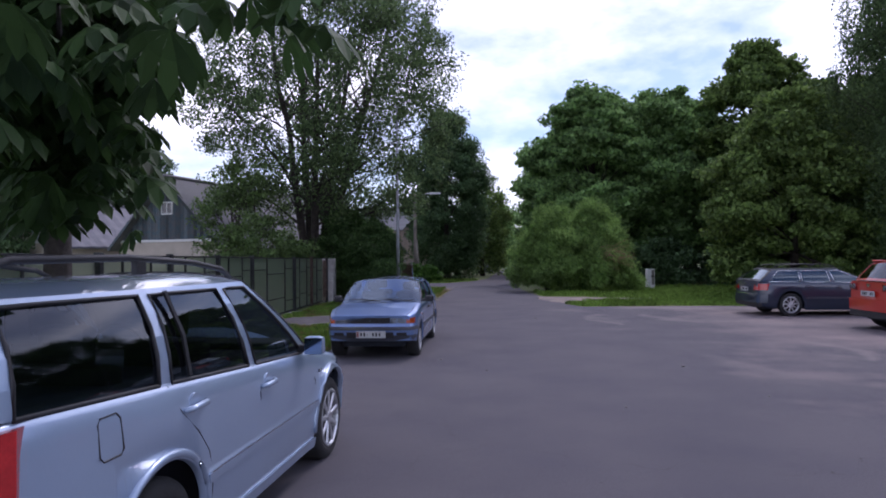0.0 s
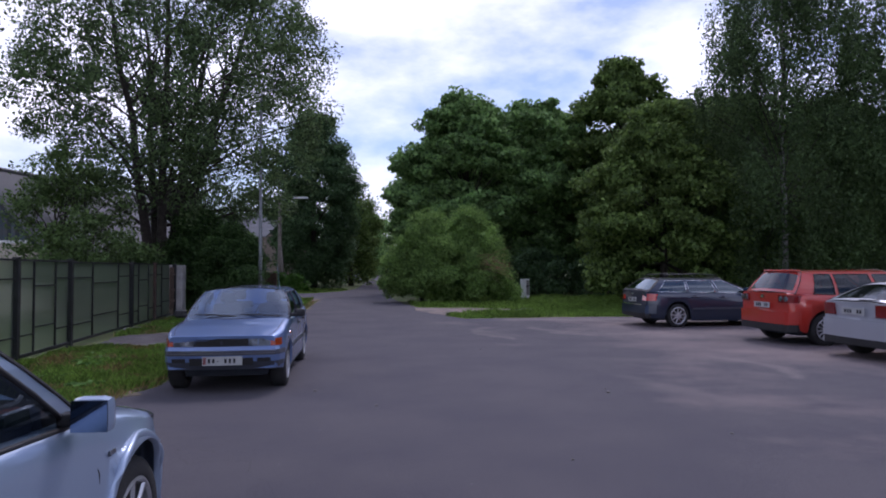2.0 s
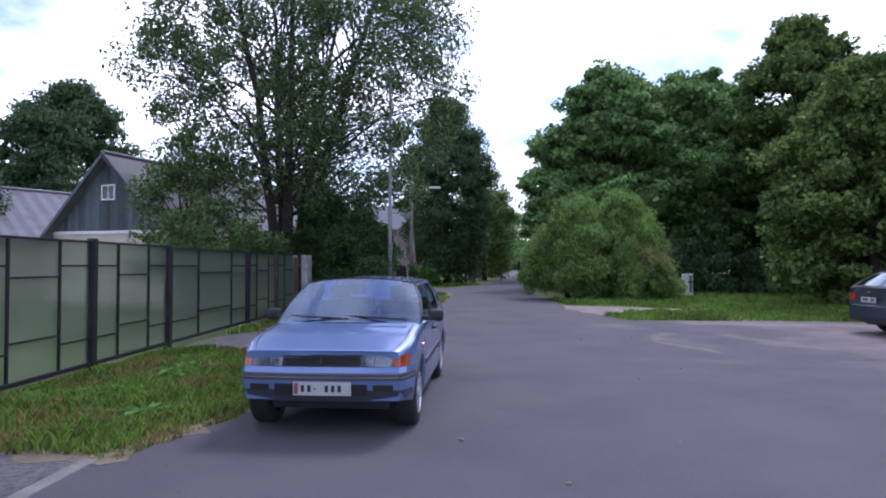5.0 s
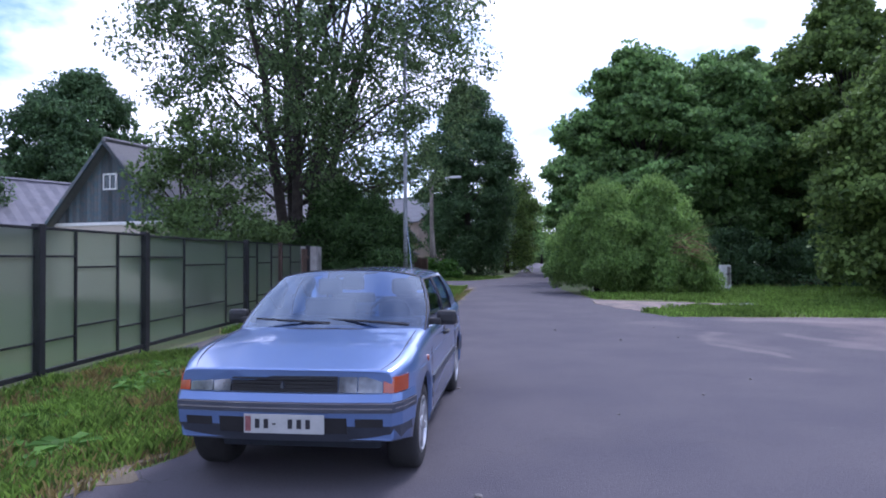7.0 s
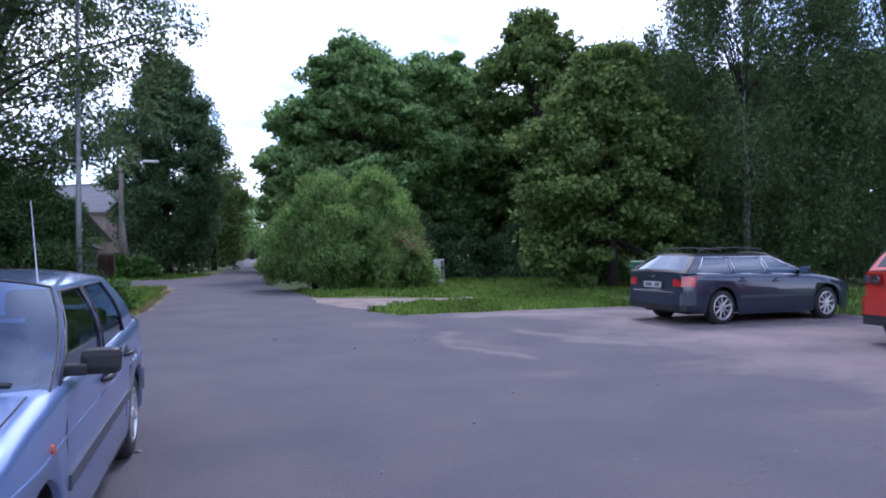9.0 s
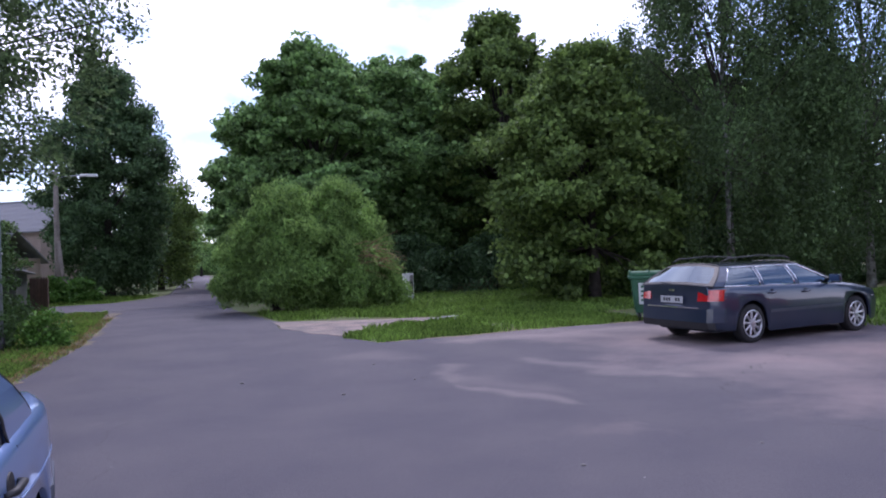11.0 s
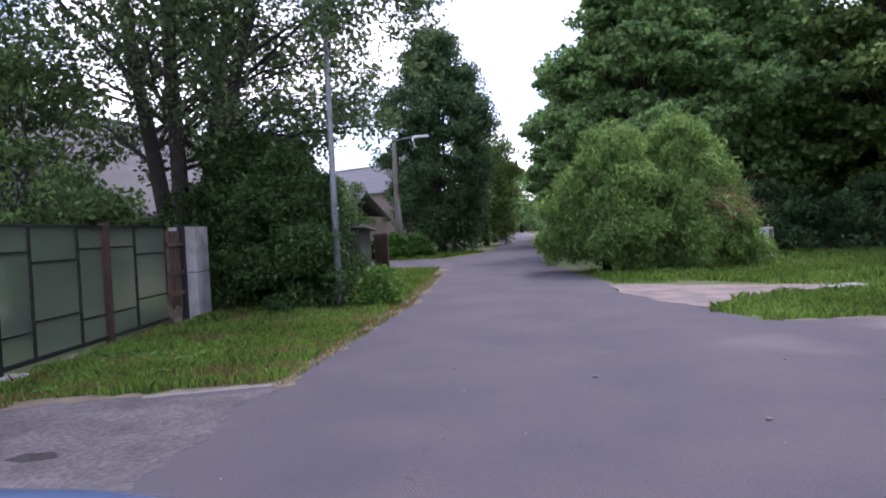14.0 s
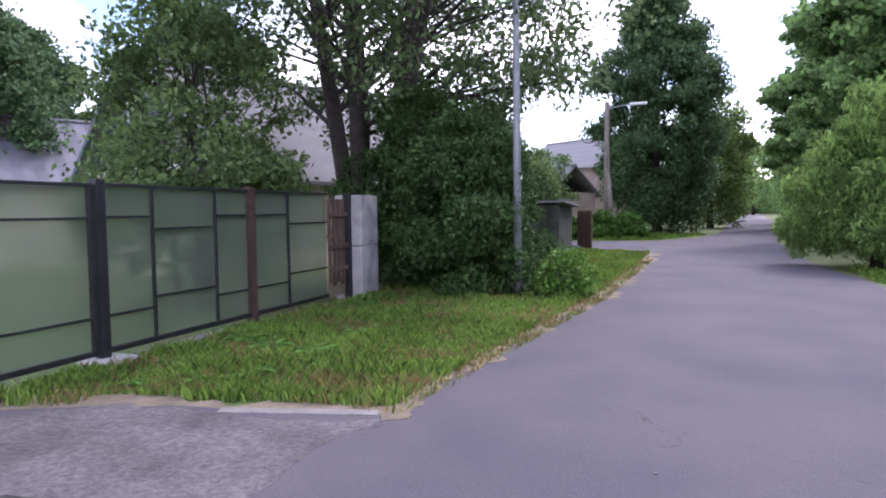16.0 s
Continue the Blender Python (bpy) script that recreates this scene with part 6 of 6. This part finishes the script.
# silver estate at the kerb
KERB_ESTATE = dict(flare=0.035, W=0.868, X0=-2.27, X1=2.05, xf=1.2575, xr=-1.2575, r=0.325, gap=0.07, rim=0.228, zw=0.58, yr=0.66, rc=-0.6, spokes=9, sw=(0.020, 0.020),
            sh=[(-2.3, 1.11), (-1.2, 1.045), (-0.2, 0.98), (0.75, 0.925), (1.2, 0.865), (1.7, 0.765), (2.0, 0.67), (2.1, 0.63)],
            top=[(-2.3, 1.12), (-1.0, 1.03), (-0.3, 0.99), (0.8, 0.965), (1.1, 0.945), (1.6, 0.85), (1.95, 0.735), (2.1, 0.67)],
            bot=[(-2.3, 0.33), (-1.9, 0.27), (-0.9, 0.20), (0.9, 0.20), (1.7, 0.20), (2.1, 0.23)],
            roof=[(0.5, 1.28), (0.2, 1.405), (-0.1, 1.475), (-0.5, 1.52), (-1.2, 1.55), (-1.8, 1.54), (-2.3, 1.50)],
            lines=[(0.86, 0.02, "p"), (0.70, -0.06, "g"), (-0.14, -0.30, "p"), (-0.24, -0.39, "g"), (-1.09, -1.05, "p"), (-1.19, -1.14, "g"), (-2.03, -1.93, "p"), (-2.2, -2.02, "end")],
            cowl=0.16, bowf=0.09, bowr=0.03, deck=0.05, nose=(0.75, 0.32), tail=(0.4, 0.10), glass_r="glass_dark")
h = radians(86.8)
fwd, right = Vector((math.cos(h), math.sin(h), 0)), Vector((math.sin(h), -math.cos(h), 0))
c0 = Vector((-1.33, 3.68, 0)) - fwd * 1.2575 - right * 0.85
car = Car("estate_car", "silver-blue estate car with dark rear windows and roof rails", pose(c0.x, c0.y, 0, 0, 0, 86.8), KERB_ESTATE, "paint_pale_blue")
for s in (-1, 1):
    car.strip("side_moulding", car.paint, -0.86, 0.88, 0.50, 0.545, s, 0.012)
    car.strip("moulding_line", "chrome", -0.84, 0.86, 0.545, 0.552, s, 0.013)
    car.strip("sill", car.paint, -0.85, 0.85, 0.20, 0.27, s, 0.014)
    for pts in ([(0.76, 0.92), (0.84, 0.7), (0.84, 0.4), (0.80, 0.24)], [(-0.19, 0.97), (-0.17, 0.8), (-0.17, 0.24)], [(-1.14, 1.03), (-1.08, 0.90), (-0.94, 0.78), (-0.84, 0.66), (-0.80, 0.5), (-0.80, 0.27)]):
        car.seam(pts, s)
    car.mirror(s, 0.68, 0.985, car.paint, 0.145, 0.135)
    car.handle(s, -0.05, 0.845, car.paint)
    car.handle(s, -0.95, 0.905, car.paint)
    bar_ = [(-0.93, s * 0.822, 1.04), (-0.94, s * 0.79, 1.24), (-0.95, s * 0.70, 1.45)]
    part("window_divider", mesh_of("window_divider", *tube(bar_, [0.012] * 3, 5), M["trim_black"]), None, car.th)
    rail = [(-0.02, s * 0.60, 1.49), (-0.16, s * 0.605, 1.545), (-0.5, s * 0.605, 1.585), (-1.1, s * 0.605, 1.61), (-1.8, s * 0.60, 1.60), (-2.05, s * 0.59, 1.525)]
    v, f = tube(rail, [0.014, 0.017, 0.017, 0.017, 0.017, 0.014], 8)
    rl = part("roof_rail", mesh_of("roof_rail", v, f, M["trim_black"], True), None, car.th)
    part("rail_foot", box_mesh((-1.04, s * 0.60 - 0.018, 1.53), (-0.96, s * 0.60 + 0.018, 1.60), 0.01), M["trim_black"], rl)
    a0, a1 = sorted((s * 0.60, s * 0.855))
    car.add_band("tail_lamp", "lamp_red", a0, a1, 0.62, 1.07, -1, proud=0.012, deep=0.05, label="red tail lamp", n=24)
    car.strip("lamp_side", "lamp_red", -2.26, -2.13, 0.62, 1.06, s, 0.006, 6)
    b0, b1 = sorted((s * 0.40, s * 0.70))
    car.add_band("headlamp", "lamp_clear", b0, b1, 0.58, 0.71, 1, proud=0.004, deep=0.05)
    x, z = 0.96, 0.755
    y = car.ysec(x, z)
    part("side_repeater", box_mesh((x - 0.03, min(s * y, s * (y + 0.012)), z - 0.012), (x + 0.03, max(s * y, s * (y + 0.012)), z + 0.012), 0.004), M["lamp_clear"], car.th)
    # raised lip round each wheel arch
    for ax in (1.2575, -1.2575):
        arc = []
        for k in range(25):
            q = radians(-2 + 184 * k / 24)
            xx, zz = ax + 0.425 * math.cos(q), 0.325 + 0.425 * math.sin(q)
            arc.append((xx, s * (car.ysec(xx, max(zz, 0.33)) - 0.004), zz))
        part("arch_lip", mesh_of("arch_lip", *tube(arc, [0.022] * 25, 6), car.paint, True), None, car.th)
lp_ = [(-1.60 + dx, -car.ysec(-1.60 + dx, 0.925 + dz) - 0.001, 0.925 + dz) for dx, dz in ((-0.07, -0.06), (-0.07, 0.06), (-0.05, 0.08), (0.05, 0.08), (0.07, 0.06), (0.07, -0.06), (0.05, -0.08), (-0.05, -0.08), (-0.07, -0.06))]
v, f = tube(lp_, [0.004] * 9, 5)
part("fuel_flap", mesh_of("fuel_flap", v, f, M["trim_black"]), None, car.th, "outline of the fuel flap")
for k in (-1, 1):
    part("wiper", mesh_of("wiper", *tube([(0.98, k * 0.1, 0.975), (0.93, k * 0.1 + 0.5, 0.995)], [0.01, 0.007], 5), M["trim_black"]), None, car.th)
car.add_band("rear_bumper", car.paint, -0.85, 0.85, 0.30, 0.60, -1, proud=0.05, deep=0.08, n=26, grow=1.01)
for s in (-1, 1):
    car.strip("bumper_side", car.paint, -2.24, -1.70, 0.34, 0.60, s, 0.02, 14)

# dark blue estate facing the wood
WAG = dict(W=0.90, X0=-2.26, X1=2.22, xf=1.38, xr=-1.38, r=0.32, rim=0.225, zw=0.56, yr=0.62, rc=-0.7, spokes=9, sw=(0.024, 0.016),
           sh=[(-2.4, 0.96), (-1.5, 0.95), (0, 0.92), (0.9, 0.90), (1.4, 0.85), (2.0, 0.74), (2.4, 0.62)],
           top=[(-2.4, 0.98), (-0.5, 0.93), (1.0, 0.93), (1.3, 0.92), (1.9, 0.82), (2.25, 0.72), (2.4, 0.66)],
           bot=[(-2.4, 0.30), (-1.9, 0.24), (-0.9, 0.18), (0.9, 0.18), (1.9, 0.20), (2.4, 0.24)],
           roof=[(0.6, 1.22), (0.25, 1.36), (-0.1, 1.42), (-0.6, 1.445), (-1.4, 1.425), (-2.0, 1.36), (-2.3, 1.30)],
           lines=[(1.0, 0.12, "p"), (0.86, 0.04, "g"), (-0.12, -0.2, "p"), (-0.22, -0.28, "g"), (-1.02, -1.02, "p"), (-1.10, -1.08, "g"), (-1.98, -1.62, "p"), (-2.24, -1.80, "end")],
           cowl=0.16, bowf=0.1, bowr=0.03, deck=0.05, nose=(0.6, 0.2), tail=(0.5, 0.14), trim="chrome", gasket=0.009, frame="trim_black", glass_r="glass_tint_sky", glass_s="glass_tint_sky", glass_f="glass_tint_sky")
car = Car("estate_car", "dark grey-blue estate car with chrome window trim", pose(9.2, 17.15, 0, 0, 0, 0.5), WAG, "paint_wagon")
car.th.scale = (0.905, 0.95, 0.97)
for s in (-1, 1):
    a0, a1 = sorted((s * 0.56, s * 0.87))
    car.add_band("tail_lamp", "lamp_red", a0, a1, 0.72, 0.90, -1, proud=0.016, deep=0.14, label="red tail lamp", lean=0.03)
    car.strip("side_moulding", "bumper_grey", -0.95, 0.95, 0.48, 0.53, s, 0.012)
    for pts in ([(0.86, 0.88), (0.92, 0.6), (0.88, 0.25)], [(-0.17, 0.91), (-0.17, 0.24)], [(-1.06, 0.93), (-1.0, 0.7), (-0.9, 0.5), (-0.88, 0.27)]):
        car.seam(pts, s)
    car.mirror(s, 0.72, 0.99, car.paint)
    car.handle(s, -0.02, 0.79, car.paint)
    car.handle(s, -0.88, 0.81, car.paint)
    rail = [(0.0, s * 0.575, 1.355), (-0.15, s * 0.58, 1.395), (-0.8, s * 0.58, 1.425), (-1.55, s * 0.57, 1.395), (-1.7, s * 0.565, 1.34)]
    part("roof_rail", mesh_of("roof_rail", *tube(rail, [0.014] * 5, 6), M["trim_black"], True), None, car.th)
car.add_band("rear_bumper", car.paint, -0.88, 0.88, 0.38, 0.60, -1, proud=0.045, deep=0.08, n=26, grow=1.01, lean=0.02)
car.add_band("bumper_base", "trim_black", -0.82, 0.82, 0.27, 0.38, -1, proud=0.02, deep=0.08, n=26, lean=-0.02)
car.add_band("bumper_strip", "chrome", -0.6, 0.6, 0.60, 0.62, -1, proud=0.045, deep=0.05)
car.add_band("badge", "chrome", -0.07, 0.07, 0.875, 0.905, -1, proud=0.012, deep=0.02)
car.plate(-1, 0.0, 0.735, proud=0.02)
part("tailgate_wiper", mesh_of("tailgate_wiper", *tube([(-2.29, 0.0, 0.985), (-2.25, 0.32, 1.02)], [0.012, 0.008], 5), M["trim_black"]), None, car.th)

# red compact high-roofed hatchback
RED = dict(W=0.88, X0=-2.0, X1=2.15, xf=1.29, xr=-1.29, r=0.32, rim=0.21, zw=0.58, yr=0.63, rc=-0.6, spokes=12, sw=(0.014, 0.014),
           sh=[(-2.2, 1.03), (-1.4, 1.01), (0, 0.97), (0.9, 0.93), (1.5, 0.86), (2.0, 0.74), (2.2, 0.66)],
           top=[(-2.2, 1.04), (-0.5, 0.98), (1.0, 0.97), (1.3, 0.97), (1.9, 0.84), (2.2, 0.72)],
           bot=[(-2.2, 0.36), (-1.7, 0.27), (-0.9, 0.21), (0.9, 0.21), (1.7, 0.22), (2.2, 0.25)],
           roof=[(0.8, 1.25), (0.4, 1.44), (0.0, 1.53), (-0.6, 1.575), (-1.2, 1.56), (-1.7, 1.51), (-2.0, 1.46)],
           lines=[(1.15, 0.25, "p"), (1.0, 0.15, "g"), (-0.10, -0.15, "p"), (-0.2, -0.23, "g"), (-0.98, -0.98, "p"), (-1.06, -1.05, "g"), (-1.52, -1.38, "p"), (-1.9, -1.62, "end")],
           cowl=0.18, bowf=0.1, bowr=0.03, deck=0.05, nose=(0.6, 0.2), tail=(0.4, 0.12), glass_r="glass_dark")
car = Car("hatchback_car", "bright red high-roofed hatchback", pose(10.1, 12.9, 0, 0, 0, -1), RED, "paint_red")
for s in (-1, 1):
    a0, a1 = sorted((s * 0.50, s * 0.85))
    tl = car.add_band("tail_lamp", "lamp_dark_red", a0, a1, 0.84, 0.99, -1, proud=0.018, deep=0.15, label="dark red tail lamp")
    for k, yy in enumerate((0.58, 0.72)):
        x = car.end_x(s * yy, -1) - 0.02
        part("lamp_disc", mesh_of("lamp_disc", *tube([(x + 0.01, s * yy, 0.915), (x - 0.012, s * yy, 0.915)], [0.058, 0.05], 16), M["lamp_clear"]), None, tl, "round pale lamp disc")
    for pts in ([(0.95, 0.92), (1.0, 0.6), (0.92, 0.27)], [(-0.15, 0.96), (-0.15, 0.26)], [(-1.0, 0.99), (-0.95, 0.7), (-0.82, 0.5), (-0.8, 0.3)]):
        car.seam(pts, s)
    car.mirror(s, 0.85, 1.06, car.paint)
    car.handle(s, -0.02, 0.85, "trim_black")
    car.handle(s, -0.85, 0.87, "trim_black")
    car.strip("sill", "trim_black", -0.86, 0.86, 0.215, 0.30, s, 0.01)
car.add_band("rear_bumper", car.paint, -0.86, 0.86, 0.42, 0.66, -1, proud=0.06, deep=0.08, n=26, grow=1.01)
car.add_band("bumper_base", "trim_black", -0.85, 0.85, 0.28, 0.42, -1, proud=0.05, deep=0.08, n=26, grow=1.0)
car.add_band("badge", "chrome", -0.05, 0.05, 0.92, 0.99, -1, proud=0.014, deep=0.02)
car.plate(-1, 0.0, 0.78, proud=0.02)
part("roof_spoiler", box_mesh((-1.70, -0.50, 1.455), (-1.56, 0.50, 1.49), 0.012), car.paint, car.th)

# silver hatchback
SIL = dict(W=0.86, X0=-1.95, X1=2.15, xf=1.256, xr=-1.256, r=0.305, rim=0.20, zw=0.55, yr=0.58, rc=-0.5, spokes=7,
           sh=[(-2.2, 0.95), (-1.4, 0.94), (0, 0.91), (0.9, 0.89), (1.4, 0.84), (2.0, 0.72), (2.2, 0.64)],
           top=[(-2.2, 0.96), (-0.5, 0.92), (1.0, 0.93), (1.3, 0.92), (1.9, 0.80), (2.2, 0.70)],
           bot=[(-2.2, 0.33), (-1.7, 0.25), (-0.9, 0.19), (0.9, 0.19), (1.7, 0.20), (2.2, 0.24)],
           roof=[(0.7, 1.2), (0.3, 1.34), (-0.1, 1.40), (-0.6, 1.42), (-1.1, 1.39), (-1.5, 1.33), (-1.9, 1.26)],
           lines=[(1.02, 0.15, "p"), (0.9, 0.06, "g"), (-0.42, -0.42, "p"), (-0.52, -0.5, "g"), (-1.25, -1.05, "p"), (-1.86, -1.30, "end")],
           cowl=0.16, bowf=0.1, bowr=0.04, deck=0.05, nose=(0.6, 0.2), tail=(0.45, 0.13), glass_r="glass_dark")
car = Car("hatchback_car", "silver hatchback with dark red tail lamps", pose(9.95, 10.3, 0, 0, 0, -1), SIL, "paint_silver")
for s in (-1, 1):
    a0, a1 = sorted((s * 0.46, s * 0.84))
    car.add_band("tail_lamp", "lamp_dark_red", a0, a1, 0.72, 0.92, -1, proud=0.018, deep=0.15, label="dark red tail lamp")
    for pts in ([(0.9, 0.88), (0.95, 0.6), (0.9, 0.25)], [(-0.47, 0.91), (-0.47, 0.24)]):
        car.seam(pts, s)
    car.mirror(s, 0.75, 0.98, car.paint)
    car.handle(s, -0.3, 0.78, car.paint)
car.add_band("rear_bumper", car.paint, -0.84, 0.84, 0.36, 0.66, -1, proud=0.05, deep=0.08, n=26, grow=1.01)
car.add_band("bumper_base", "trim_black", -0.83, 0.83, 0.24, 0.36, -1, proud=0.04, deep=0.08, n=26)
car.plate(-1, 0.0, 0.80, proud=0.02)
part("tailgate_wiper", mesh_of("tailgate_wiper", *tube([(-1.9, 0.0, 0.985), (-1.86, -0.38, 1.0)], [0.012, 0.008], 5), M["trim_black"]), None, car.th)

# far car at the roadside
FAR = dict(SIL)
FAR["lines"] = [(1.02, 0.15, "p"), (0.9, 0.06, "g"), (-0.42, -0.42, "p"), (-0.52, -0.5, "g"), (-1.25, -1.05, "p"), (-1.86, -1.30, "end")]
Car("hatchback_car", "pale silver car parked far along the road", pose(-0.2, 74, 0, 0, 0, 85), FAR, "paint_silver")
